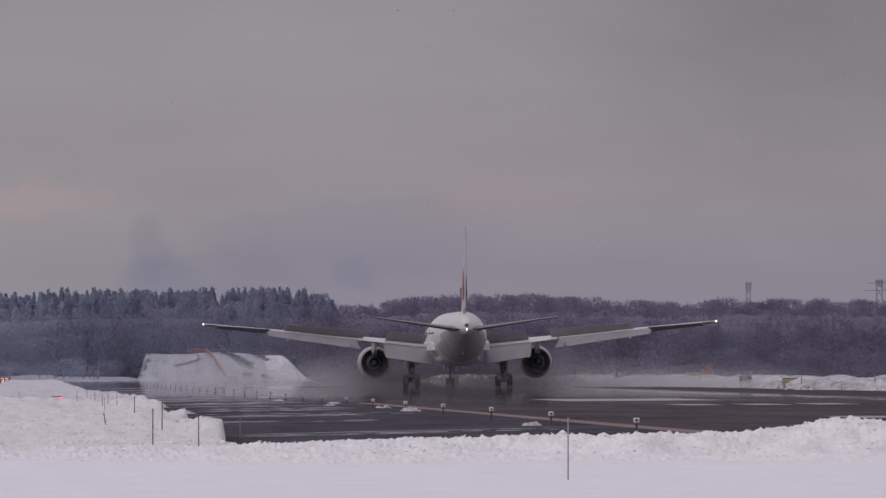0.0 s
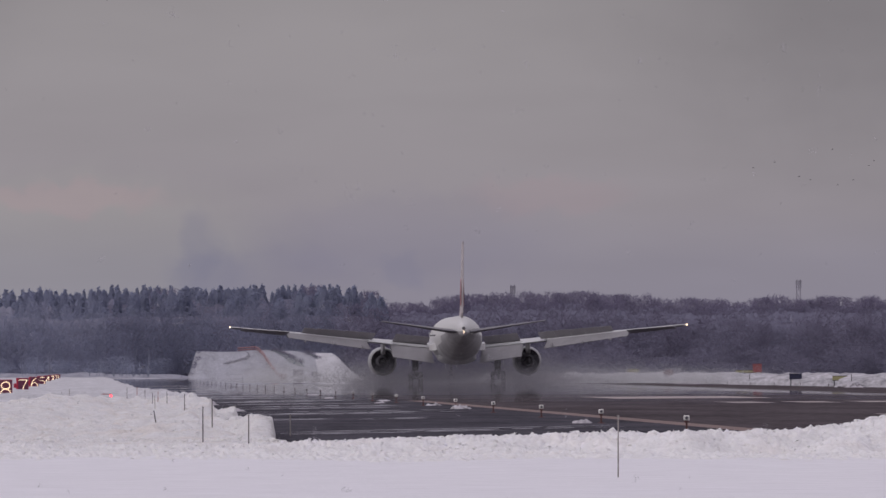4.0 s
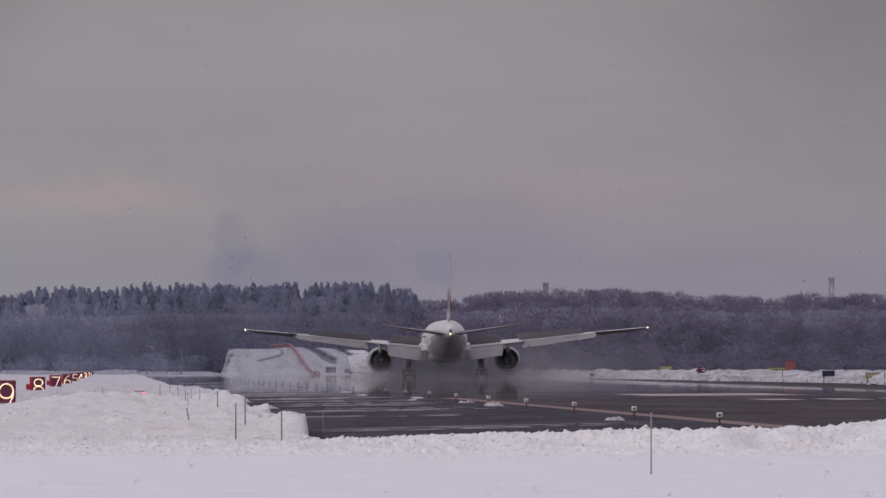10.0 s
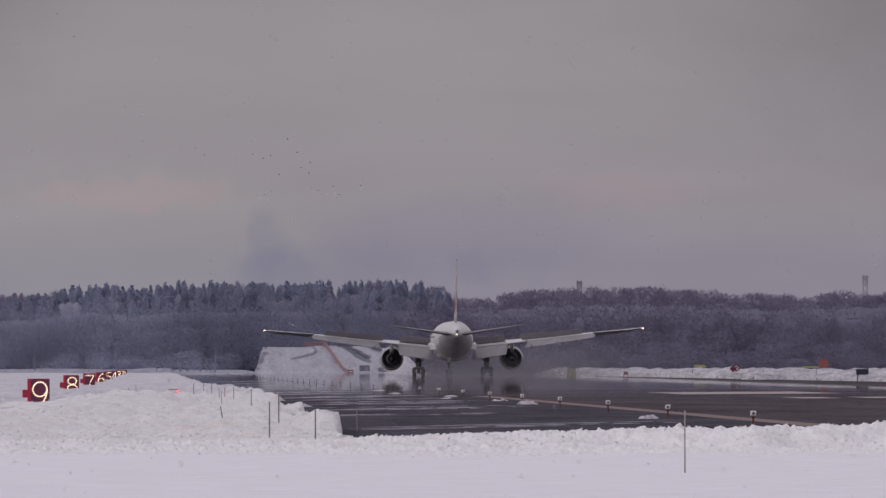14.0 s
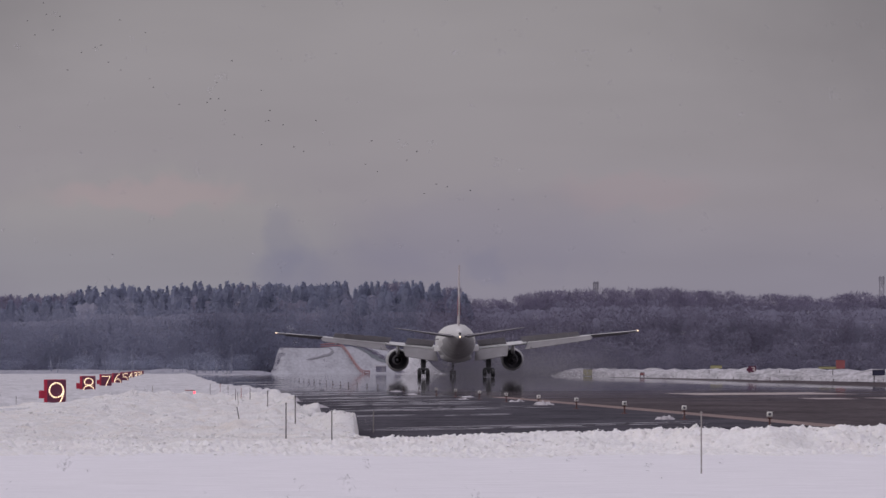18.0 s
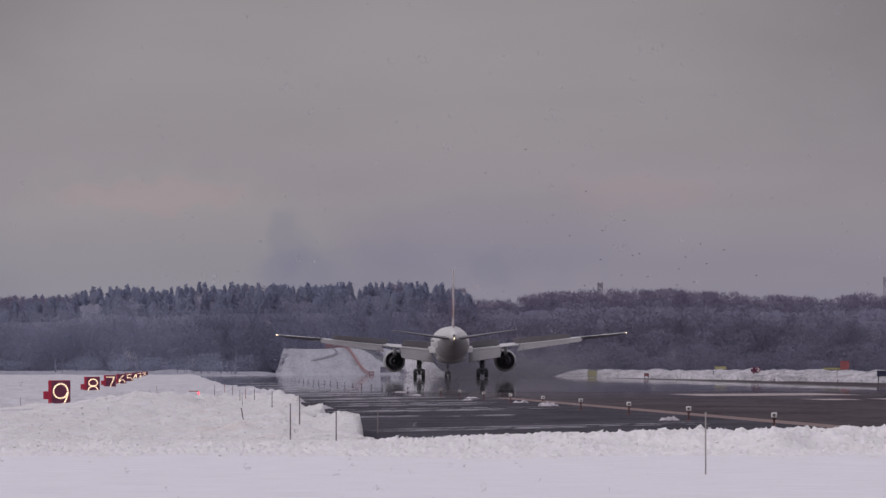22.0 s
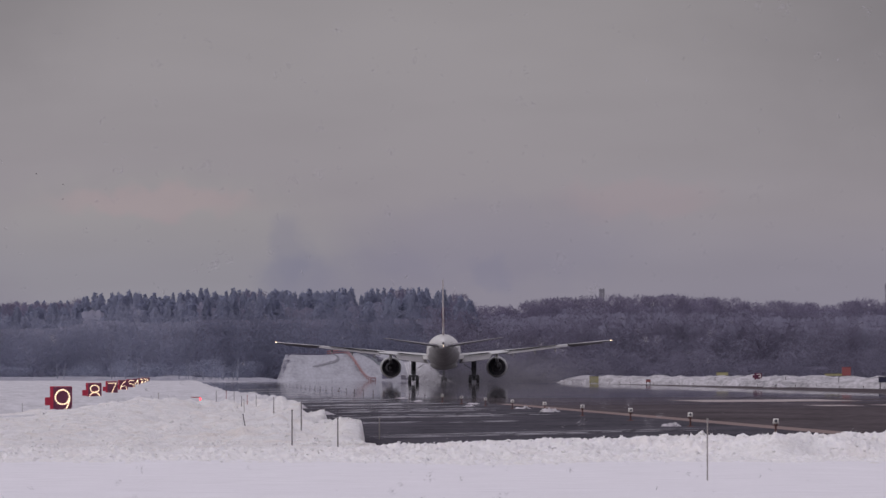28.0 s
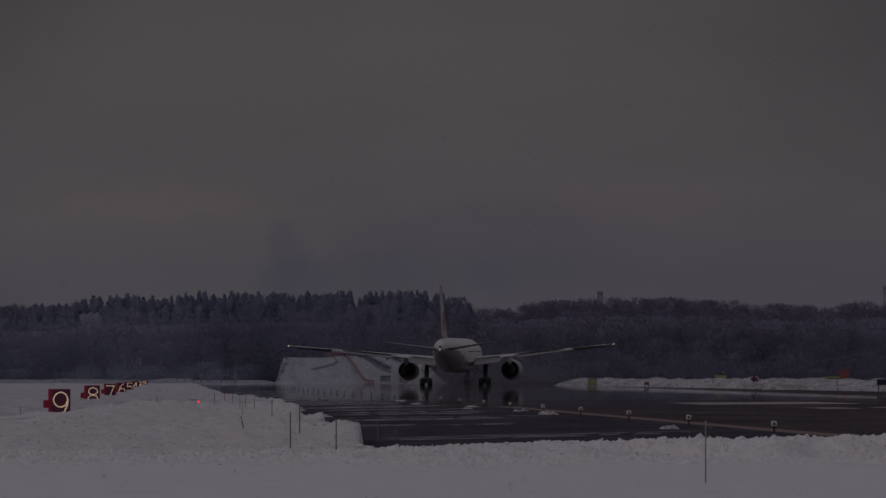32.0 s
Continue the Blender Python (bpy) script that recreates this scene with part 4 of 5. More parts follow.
for i, (x, y, w, d, h) in enumerate(((16.0, 452, 1.3, 3, 0.13), (16.8, 627, 2.0, 5, 0.16), (17.1, 690, 2.2, 6, 0.10), (15.6, 742, 1.6, 6, 0.08), (17.0, 800, 2.2, 8, 0.07), (15.2, 880, 2.4, 9, 0.08), (16.2, 1000, 2.6, 10, 0.07),
                                   (6.2, 590, 2.2, 30, 0.14), (6.2, 700, 2.0, 14, 0.22), (6.0, 790, 1.8, 16, 0.2), (81.8, 1500, 3, 20, 0.5), (81.5, 1900, 3, 30, 0.5))):
    snow_lump(x, y, w * (0.5 if y < 1400 else 1), d * 0.4, h, 0.0, i * 3.7)


# ---- edge lights, stakes, signs ----
def build_edge_light(post="lamppost", case="lightbox", slim=1.0, label="white box lamp on a short red post by the runway"):
    ob = tagged(new("edge_light"), label, "runway light", "lamps along the runway edge")
    part("post", tube(bmesh.new(), (0, 0, 0), (0, 0, 0.30), 0.03 * slim, 0.026 * slim, 8), M[post], ob, "slim post")
    part("base_plate", tube(bmesh.new(), (0, 0, 0), (0, 0, 0.03), 0.12, 0.1, 10), M[post], ob)
    part("housing", box(bmesh.new(), 0, 0, 0.385 if slim == 1 else 0.33, 0.165 * slim, 0.14 * slim, 0.145 * slim, 0.02 * slim), M[case], ob, "lamp housing")
    part("collar", box(bmesh.new(), 0, 0, 0.285, 0.13 * slim, 0.11 * slim, 0.035, 0.01), M[post], ob)
    bm = bmesh.new()
    bmesh.ops.create_icosphere(bm, subdivisions=1, radius=0.045 * slim, matrix=Matrix.Translation((0, -0.07 * slim, 0.39 if slim == 1 else 0.33)))
    part("lens", bm, M["dark"], ob, "dark lamp lens")
    return ob


light0 = build_edge_light()
light0.matrix_basis = pose(16.55, 387, 0)
light1 = build_edge_light("darkpost", "darkpost", 0.6, "dark lamp on a slim brown post by the runway")
EDGE_Y = [387, 451, 510, 570, 628, 688, 747, 809, 867] + [387 + 60 * i for i in range(9, 45)]
light1.matrix_basis = pose(16.55, EDGE_Y[9], 0)
for i in range(1, 45):
    if i != 9:
        copy_thing(light0 if i < 9 else light1, pose(16.55, EDGE_Y[i], 0, 0, 0, rs.uniform(-4, 4)))
for i in range(10, 44):
    copy_thing(light1, pose(80.7, EDGE_Y[i], 0))


def stake(x, y, z, h, lean=0.0, material="pole", label="thin dark marker stake standing in the snow", r=0.017):
    ob = tagged(new("marker_stake"), label, "stake", "stakes along the snow bank")
    part("shaft", tube(bmesh.new(), (0, 0, -0.25), (0, 0, h), r, r * 0.8, 7), M[material], ob)
    part("cap", tube(bmesh.new(), (0, 0, h), (0, 0, h + 0.025), r * 1.35, r * 1.2, 7), M[material], ob)
    ob.matrix_basis = pose(x, y, z, 0, lean, 0)
    return ob


for x, y, z, h, lean, mt in ((2.12, 694.5, 0.41, 0.42, 0, "pole"),
                              (3.11, 719.2, 0.46, 0.29, 0, "pole"),
                              (2.60, 690.8, 0.45, 0.42, 0, "redpole"),
                              (3.01, 620.2, 0.50, 0.20, 0, "pole"),
                              (3.26, 620.8, 0.53, 0.22, 0, "redpole"),
                              (3.65, 620.2, 0.50, 0.25, 0, "pole"),
                              (3.27, 458.5, 0.29, 0.61, 0, "pole"),
                              (3.17, 348.8, 0.52, 0.43, 0, "pole"),
                              (2.66, 315.5, 0.18, 0.67, 0, "pole"),
                              (3.65, 312.5, 0.12, 0.56, 0, "pole"),
                              (2.99, 594.2, 0.16, 0.45, -2, "palepole"),
                              (1.78, 344.8, 0.28, 0.40, -10, "pole"),
                              (-8.48, 792.5, -0.21, 0.25, 0, "pole"),
                              (-0.64, 613.5, 0.47, 0.39, 0, "palepole"),
                              (-1.61, 1026.8, -0.06, 0.21, 0, "pole"),
                              (5.30, 362.2, 0.00, 0.54, 0, "palepole"),
                              (8.84, 233.2, -0.09, 1.00, 0, "palepole")):
    stake(x, y, z, h, lean, mt, "thin %s marker stake in the snow" % {"pole": "dark", "redpole": "red", "palepole": "pale"}[mt], 0.014 if h > 0.9 else 0.016)


DIGITS = {
    "9": [[(.79, .58), (.68, .40), (.46, .34), (.26, .44), (.18, .64), (.27, .86), (.5, .97), (.72, .87), (.81, .64), (.78, .42), (.7, .22), (.58, .03)]],
    "8": [[(.5, .54), (.28, .62), (.24, .8), (.38, .95), (.62, .95), (.76, .8), (.72, .62), (.5, .54), (.26, .44), (.2, .22), (.36, .05), (.64, .05), (.8, .22), (.74, .44), (.5, .54)]],
    "7": [[(.18, .95), (.8, .95), (.64, .62), (.5, .32), (.42, .04)]],
    "6": [[(.66, .97), (.44, .8), (.28, .58), (.2, .3), (.34, .07), (.6, .05), (.78, .2), (.76, .4), (.6, .54), (.38, .5), (.23, .36)]],
    "5": [[(.76, .95), (.3, .95), (.26, .56), (.5, .62), (.74, .5), (.78, .26), (.62, .07), (.38, .05), (.22, .16)]],
    "4": [[(.64, .04), (.64, .95), (.2, .32), (.84, .32)]],
    "3": [[(.24, .84), (.42, .96), (.66, .94), (.76, .76), (.66, .58), (.46, .53), (.7, .46), (.8, .25), (.66, .07), (.4, .04), (.2, .18)]],
    "2": [[(.22, .8), (.38, .95), (.64, .95), (.77, .78), (.7, .58), (.4, .28), (.2, .06), (.8, .06)]],
    "1": [[(.34, .8), (.52, .95), (.52, .05)]],
}


def build_distance_sign(digit, x, y, base, top=1.08, wide=1.17, bulbs=True):
    """A lit board with one numeral, on legs, with a junction box at its side."""
    ob = tagged(new("distance_sign"), "maroon runway distance board with lit numeral %s in snow" % digit, "airfield sign", "distance boards beside the runway")
    h, casing = top - base, M["signred" if x < 0 else "sign"]
    part("case", box(bmesh.new(), 0, 0.16, base + h / 2, wide, 0.30, h, 0.02), casing, ob, "red sign case")
    part("face", box(bmesh.new(), 0.085, 0.0, base + h / 2, wide - 0.19, 0.04, h - 0.06, 0.01), M["sign"], ob, "dark maroon face")
    part("junction_box", box(bmesh.new(), -wide / 2 - 0.13, 0.16, base + h * 0.46, 0.27, 0.2, 0.42, 0.02), casing, ob, "red junction box")
    for k in (-0.46, 0.46):
        part("leg", tube(bmesh.new(), (k, 0.2, base - 0.45), (k, 0.2, base + 0.02), 0.04), M["redpole"], ob)
    def rounded(line):
        """The bent line of a numeral with its corners eased."""
        out = []
        for i in range(len(line) - 1):
            p0, p1, p2, p3 = (Vector(line[min(max(j, 0), len(line) - 1)]) for j in (i - 1, i, i + 1, i + 2))
            for u in (0, 0.25, 0.5, 0.75):
                out.append(0.5 * (2 * p1 + (p2 - p0) * u + (2 * p0 - 5 * p1 + 4 * p2 - p3) * u * u + (3 * p1 - p0 - 3 * p2 + p3) * u ** 3))
        return out + [Vector(line[-1])]

    strokes = [rounded(v) if digit in "98653" else [Vector(p) for p in v] for v in DIGITS[digit]]
    w, hh, z0, x0 = 1.02 * wide, min(h * 0.9, 1.22), top - 0.14 - min(h * 0.9, 1.22), 0.08
    at = lambda p: Vector((x0 + (p[0] - 0.5) * w, -0.04, z0 + p[1] * hh))
    pts, bm = [], bmesh.new()
    for line in strokes:
        lens = np.concatenate([[0], np.cumsum([(at(q) - at(p)).length for p, q in zip(line, line[1:])])])
        for d in np.linspace(0, lens[-1], max(2, round(lens[-1] / 0.118))):
            i = min(int(np.searchsorted(lens, d, "right")) - 1, len(line) - 2)
            pts.append(at(line[i]).lerp(at(line[i + 1]), float((d - lens[i]) / max(1e-6, lens[i + 1] - lens[i]))))
        for p, q in zip(line, line[1:]):
            tube(bm, at(p) + Vector((0, 0.015, 0)), at(q) + Vector((0, 0.015, 0)), 0.026 if bulbs else 0.045, n=6)
    num = part("numeral", bm, M["bulbback" if bulbs else "lightbox" if x > 0 else "bulb"], ob, "pale numeral %s" % digit)
    if bulbs:
        me = None
        for p in pts:
            if me is None:
                b2 = bmesh.new()
                bmesh.ops.create_icosphere(b2, subdivisions=1, radius=0.052)
                me = bpy.data.meshes.new("bulb")
                b2.to_mesh(me)
                b2.free()
                me.materials.append(M["bulb"])
            child("bulb", me, num, "", Matrix.Translation(p - Vector((0, 0.03, 0))))
    ob.matrix_basis = pose(x, y, 0)
    return ob


for i, d in enumerate("987654321"):
    build_distance_sign(d, -5.9, 742 + 304.8 * i, -0.40 if i == 0 else -0.30, 1.06 if i == 0 else 1.08, bulbs=i < 5)
build_distance_sign("3", 85.53, 2060, 1.02, 1.96, 1.1, bulbs=False)


def build_red_lamp():
    ob = tagged(new("obstruction_lamp"), "glowing red lamp on a low bar above the snow", "warning lamp")
    part("bar", box(bmesh.new(), -0.2, 0, 0.26, 0.5, 0.05, 0.04, 0.01), M["redpole"], ob, "thin dark red bar")
    part("post", tube(bmesh.new(), (0.02, 0, -0.3), (0.02, 0, 0.22), 0.025), M["redpole"], ob)
    bm = bmesh.new()
    bmesh.ops.create_uvsphere(bm, u_segments=12, v_segments=8, radius=0.05, matrix=Matrix.Translation((0.02, -0.02, 0.17)))
    part("lens", bm, M["lampr"], ob, "glowing red lens")
    return ob


red_lamp = build_red_lamp()
red_lamp.matrix_basis = pose(1.32, 698.5, 0.29)


# ---- on and behind the bank across the runway ----
def board(name, label, category, x, y, z, w, h, d, material, legs=True, edge="strut"):
    ob = tagged(new(name), label, category)
    part("panel", box(bmesh.new(), 0, 0, h / 2, w, d, h, 0.03), M[material], ob)
    part("top_rim", box(bmesh.new(), 0, 0, h + 0.03, w + 0.06, d + 0.06, 0.06), M[edge], ob)
    part("bottom_rim", box(bmesh.new(), 0, 0, -0.03, w + 0.06, d + 0.06, 0.06), M[edge], ob)
    for k in (-1, 1):
        part("leg", tube(bmesh.new(), (k * w * 0.38, 0, -1.2), (k * w * 0.38, 0, 0), 0.06), M["strut"], ob)
    ob.matrix_basis = pose(x, y, z)
    return ob


board("taxiway_sign", "yellow taxiway sign half sunk in the snow bank", "airfield sign", 80.6, 2700, 0.15, 1.75, 1.25, 0.25, "yellow")
board("taxiway_sign", "low yellow taxiway sign behind the snow bank", "airfield sign", 90.0, 2310, 1.6, 1.9, 0.5, 0.25, "yellow")
board("taxiway_sign", "long low yellow taxiway sign on the snow", "airfield sign", 90.0, 1915, 1.55, 2.9, 0.3, 0.25, "yellow")
board("taxiway_sign", "yellow taxiway sign with dark end on the snow", "airfield sign", 84.9, 1582, 0.72, 1.7, 0.45, 0.25, "yellow")
board("equipment_cabinet", "orange-red equipment cabinet standing behind the bank", "cabinet", 91.5, 1915, 1.65, 1.2, 1.05, 0.8, "orange", edge="orange")
board("equipment_cover", "navy blue covered box on the snow bank", "cover", 84.6, 1675, 0.85, 1.45, 0.55, 0.8, "navy", edge="navy")
board("marker_board", "small red marker board low in the snow", "airfield sign", 83.6, 2480, 0.45, 0.8, 0.4, 0.2, "orange")
for x, y in ((85, 2210), (85.2, 1960), (84.8, 1795), (85, 1560), (84.8, 1420), (85, 1300)):
    o = stake(x, y, 0.25, 1.1, 0, "pole", "dark stake in the far snow bank", 0.05)


# ---- masts over the woods ----
def build_mast(x, y, z, h, w, arms=False):
    ob = tagged(new("lattice_mast"), "grey steel lattice mast over the woods", "mast")
    for sx, sy in ((-1, -1), (1, -1), (1, 1), (-1, 1)):
        part("leg", tube(bmesh.new(), (sx * w, sy * w, 0), (sx * w * 0.45, sy * w * 0.45, h), 0.13), M["pylon"], ob)
    bm = bmesh.new()
    n = int(h / (w * 1.6))
    for i in range(n):
        a, b = i / n, (i + 1) / n
        wa, wb = w * (1 - 0.55 * a), w * (1 - 0.55 * b)
        for sy in (-1, 1):
            tube(bm, (-wa, sy * wa, a * h), (wb, sy * wb, b * h), 0.07, n=5)
            tube(bm, (wa, sy * wa, a * h), (-wb, sy * wb, b * h), 0.07, n=5)
    part("bracing", bm, M["pylon"], ob)
    part("platform", box(bmesh.new(), 0, 0, h - 0.6, w * 1.5, w * 1.5, 0.5), M["pylon"], ob)
    for k in range(3):
        part("antenna", box(bmesh.new(), -w * 0.6 + k * w * 0.6, -w * 0.6, h - 1.6, 0.3, 0.3, 1.8, 0.05), M["pylon"], ob)
    if arms:
        for z1, a in ((h - 1.2, 3.6), (h - 3.4, 4.8)):
            part("cross_arm", tube(tube(bmesh.new(), (-a, 0, z1), (a, 0, z1), 0.12), (0, 0, z1 + 1), (a, 0, z1), 0.08), M["pylon"], ob)
    ob.matrix_basis = pose(x, y, z)
    return ob


build_mast(124.7, 4100, 0, 27.0, 1.1)
build_mast(213.0, 4200, 0, 29.2, 1.2)
build_mast(251.5, 4190, 0, 30.0, 1.6, True)
build_mast(117.0, 4180, 0, 20, 0.9)


# ---- the woods ----
def tris_to_mesh(name, T, material):
    T = np.asarray(T, np.float32).reshape(-1, 3)
    return soup(name, T, np.arange(len(T)).reshape(-1, 3), material)


def leaf_tris(C, size, rs, up=0.3, long=2.2):
    """Small bent leaves of foliage: one triangle pair at each centre."""
    n = len(C)
    d = rs.normal(size=(n, 3))
    d[:, 2] = d[:, 2] * 0.5 + up
    d /= np.linalg.norm(d, axis=1)[:, None]
    e = np.cross(d, rs.normal(size=(n, 3)))
    e /= np.linalg.norm(e, axis=1)[:, None]
    s = (size * rs.uniform(0.6, 1.4, n))[:, None]
    a, b, c, g = C - d * s * long / 2, C + e * s / 2, C - e * s / 2, C + d * s * long / 2 + np.array([0, 0, -0.08]) * s
    return np.concatenate([np.stack([a, b, c], 1), np.stack([b, g, c], 1)])


def trunk_tris(h, r, n=6, lean=0.0):
    a = np.arange(n) * 2 * np.pi / n
    lo = np.stack([r * np.cos(a), r * np.sin(a), 0 * a - 0.4], -1)
    hi = np.stack([0.25 * r * np.cos(a) + lean, 0.25 * r * np.sin(a), 0 * a + h], -1)
    t = []
    for i in range(n):
        j = (i + 1) % n
        t += [[lo[i], lo[j], hi[j]], [lo[i], hi[j], hi[i]]]
    return np.array(t)


def limb(a, b, r):
    a, b = np.array(a), np.array(b)
    d = b - a
    s = np.cross(d, [0.3, 0.5, 1])
    s = s / np.linalg.norm(s) * r
    u = np.cross(d, s)
    u = u / np.linalg.norm(u) * r
    p = [a + s, a - s * 0.5 + u * 0.87, a - s * 0.5 - u * 0.87]
    return np.array([[p[0], p[1], b], [p[1], p[2], b], [p[2], p[0], b]])


def conifer_crown(h, w, seed, n=1100):
    rs = np.random.RandomState(seed)
    z = rs.power(1.35, n)
    z = 1 - z * 0.86
    whorl = 0.86 + 0.14 * np.sin(z * h * 2.1 + seed)
    r = w * np.minimum(1, 1.25 * (1 - z) ** 0.48 + 0.01) * whorl * np.sqrt(rs.uniform(0.1, 1, n)) * rs.uniform(0.75, 1.15, n)
    a = rs.uniform(0, 2 * np.pi, n)
    C = np.stack([r * np.cos(a), r * np.sin(a), z * h - 0.16 * r], -1)
    # the shaded mass of branches round the stem
    k = 14
    za, aa = np.linspace(0.14, 0.97, 12), np.arange(k + 1) * 2 * np.pi / k
    A, Z = np.meshgrid(aa, za)
    R = 0.66 * w * np.minimum(1, 1.25 * (1 - Z) ** 0.48) * (1 + 0.5 * fnoise(np.cos(A) * 2 + seed, np.sin(A) * 2 + Z * 14, 2))
    V = np.stack([R * np.cos(A), R * np.sin(A), Z * h], -1)
    core = np.concatenate([np.stack([V[:-1, :-1], V[:-1, 1:], V[1:, 1:]], 2).reshape(-1, 3, 3), np.stack([V[:-1, :-1], V[1:, 1:], V[1:, :-1]], 2).reshape(-1, 3, 3)])
    return np.concatenate([core, leaf_tris(C, 0.55, rs, -0.15, 2.2)])


def bare_crown(h, w, seed, n=1300, low=0.35):
    """Limbs and twigs of a leafless tree, tips turned upwards."""
    rs = np.random.RandomState(seed)
    T = []
    for i in range(11):
        z0 = h * rs.uniform(low * 0.8, 0.75)
        a = rs.uniform(0, 2 * np.pi)
        l = w * rs.uniform(0.6, 1.0)
        T.append(limb((0, 0, z0), (l * math.cos(a), l * math.sin(a), min(h * 0.97, z0 + l * rs.uniform(0.9, 1.8))), 0.12))
    u = rs.uniform(0, 1, n)
    z = low + (1 - low) * u
    env = np.sqrt(np.clip(1 - ((z - (low + 1) / 2 - 0.05) / ((1 - low) * 0.58)) ** 2, 0.03, 1)) * (0.8 + 0.4 * vnoise(z * 9 + seed, z * 0 + seed))
    r = w * env * np.sqrt(rs.uniform(0, 1, n))
    a = rs.uniform(0, 2 * np.pi, n)
    C = np.stack([r * np.cos(a), r * np.sin(a), z * h], -1)
    return np.concatenate(T + [leaf_tris(C, 0.16, rs, 0.9, 10.0)])


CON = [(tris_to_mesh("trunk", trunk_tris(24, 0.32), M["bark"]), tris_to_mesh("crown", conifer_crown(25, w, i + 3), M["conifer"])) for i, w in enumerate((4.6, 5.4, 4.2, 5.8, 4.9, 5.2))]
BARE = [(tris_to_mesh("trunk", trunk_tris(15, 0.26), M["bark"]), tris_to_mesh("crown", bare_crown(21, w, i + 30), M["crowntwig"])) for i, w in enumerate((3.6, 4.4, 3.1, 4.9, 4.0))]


def tree(kind, name, label, group, x, y, z, s, turn):
    ob = tagged(new(name), label, "tree", group)
    for nm, me in zip(("trunk", "crown"), kind):
        child(nm, me, ob)
    ob.matrix_basis = pose(x, y, z, 0, 0, turn) @ Matrix.Diagonal((s[0], s[0], s[1], 1))
    return ob


def canopy(x):
    """Height of the woods' outline across the view, at 4 km."""
    return np.interp(x, [-130, -48, -32, -24, -16, -4, 8, 50, 53, 57, 76, 80, 86, 98, 109, 118, 142, 156, 172, 198, 236, 330], [21.2, 21.0, 21.6, 23.6, 24.6, 23.4, 24.8, 25.2, 23.2, 25.4, 25.2, 23.2, 20.6, 21.0, 22.6, 22.9, 23.3, 22.2, 21.4, 22.2, 21.6, 21.0])


rs = random.Random(11)
x = -66.0
while x < 84:
    # stems stand in clumps with gaps between
    gap = 0.72 + 0.56 * float(vnoise(np.array([x / 6.0]), np.array([4.5]))[0])
    h = float(canopy(x)) * rs.uniform(1.0, 1.06)
    tree(rs.choice(CON), "conifer_tree", "dark bluish conifer with pointed top in winter woods", "conifers on the skyline", x, 3990 + rs.uniform(-25, 25), 0.2, (rs.uniform(0.42, 0.85), h / 25.0), rs.uniform(0, 360))
    x += rs.uniform(1.3, 2.9) * gap
for k in range(150):
    x = rs.uniform(-62, 82)
    h = float(canopy(x)) * rs.uniform(0.84, 1.0)
    tree(rs.choice(CON), "conifer_tree", "dark bluish conifer with pointed top in winter woods", "conifers on the skyline", x, 3900 + rs.uniform(-30, 30), 0.2, (rs.uniform(0.7, 1.0), h / 25.0), rs.uniform(0, 360))
x = -125.0
while x < 318:
    if not -24 < x < 80 or rs.random() < 0.02:
        h = float(canopy(x)) * rs.uniform(0.955, 1.04)
        tree(rs.choice(BARE), "bare_tree", "leafless grey-brown tree in winter woods", "leafless trees on the skyline", x, 3975 + rs.uniform(-30, 30), 0.2, (rs.uniform(0.85, 1.2), h / 21.0), rs.uniform(0, 360))
    x += rs.uniform(1.6, 3.4)


def woods(name, label, places, crown, trunk, seed):
    """A stretch of woods in one mesh: many trees, each turned and sized on its own."""
    rs = np.random.RandomState(seed)
    base = crown
    out = []
    for x, y, z, h in places:
        a, w = rs.uniform(0, 2 * np.pi), rs.uniform(0.8, 1.25)
        c, s = math.cos(a), math.sin(a)
        B = base[rs.randint(len(base))]
        R = np.stack([(B[..., 0] * c - B[..., 1] * s) * w + x, (B[..., 0] * s + B[..., 1] * c) * w + y, B[..., 2] * h + z], -1)
        out.append(R)
    return tagged(new(name, tris_to_mesh(name, np.concatenate(out), trunk)), label, "woods", kind="stuff")


def unit(seed, w, n, low):
    T = bare_crown(18.0, w, seed, n, low)
    T[..., 2] /= 18.0
    return T


# left of this x the haze is painted paler
PALE_EDGE = 6.0
U = [unit(60 + i, 3.4 + 0.4 * i, 480, 0.05) for i in range(4)]
r2 = np.random.RandomState(21)
rows = []
for y0, f0, f1, step in ((4040, 0.84, 0.93, 4.0), (3930, 0.80, 0.93, 2.2), (3800, 0.66, 0.86, 1.9), (3780, 0.42, 0.66, 3.2)):
    for x in np.arange(-140, 335, step):
        if y0 < 3760 and 24 < x < 72:
            continue
        rows.append((x + r2.uniform(-1, 1), y0 + r2.uniform(-22, 22), 0.2, float(canopy(x)) * r2.uniform(f0, f1)))
woods("winter_woods", "dense leafless haze-tinted winter woods beside the embankment", [r for r in rows if r[0] < 70 and (r[0] >= PALE_EDGE or r[1] > 3870)], U, M["bluetwig"], 5)
woods("winter_woods", "dense leafless haze-paled winter woods at the runway's far end", [r for r in rows if r[0] < PALE_EDGE and r[1] <= 3870], U, M["hazetwig"], 5)
# front, low and rear rows differ in tone to even out light and shade
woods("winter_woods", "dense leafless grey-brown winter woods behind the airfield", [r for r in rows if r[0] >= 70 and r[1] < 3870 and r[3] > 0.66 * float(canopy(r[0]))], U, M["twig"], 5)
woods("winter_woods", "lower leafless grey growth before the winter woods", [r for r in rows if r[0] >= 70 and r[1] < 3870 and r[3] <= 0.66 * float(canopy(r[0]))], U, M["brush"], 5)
woods("winter_woods", "dense haze-tinted rear rows of winter woods behind the airfield", [r for r in rows if r[0] >= 70 and r[1] >= 3870], U, M["brown"], 5)
rows = []
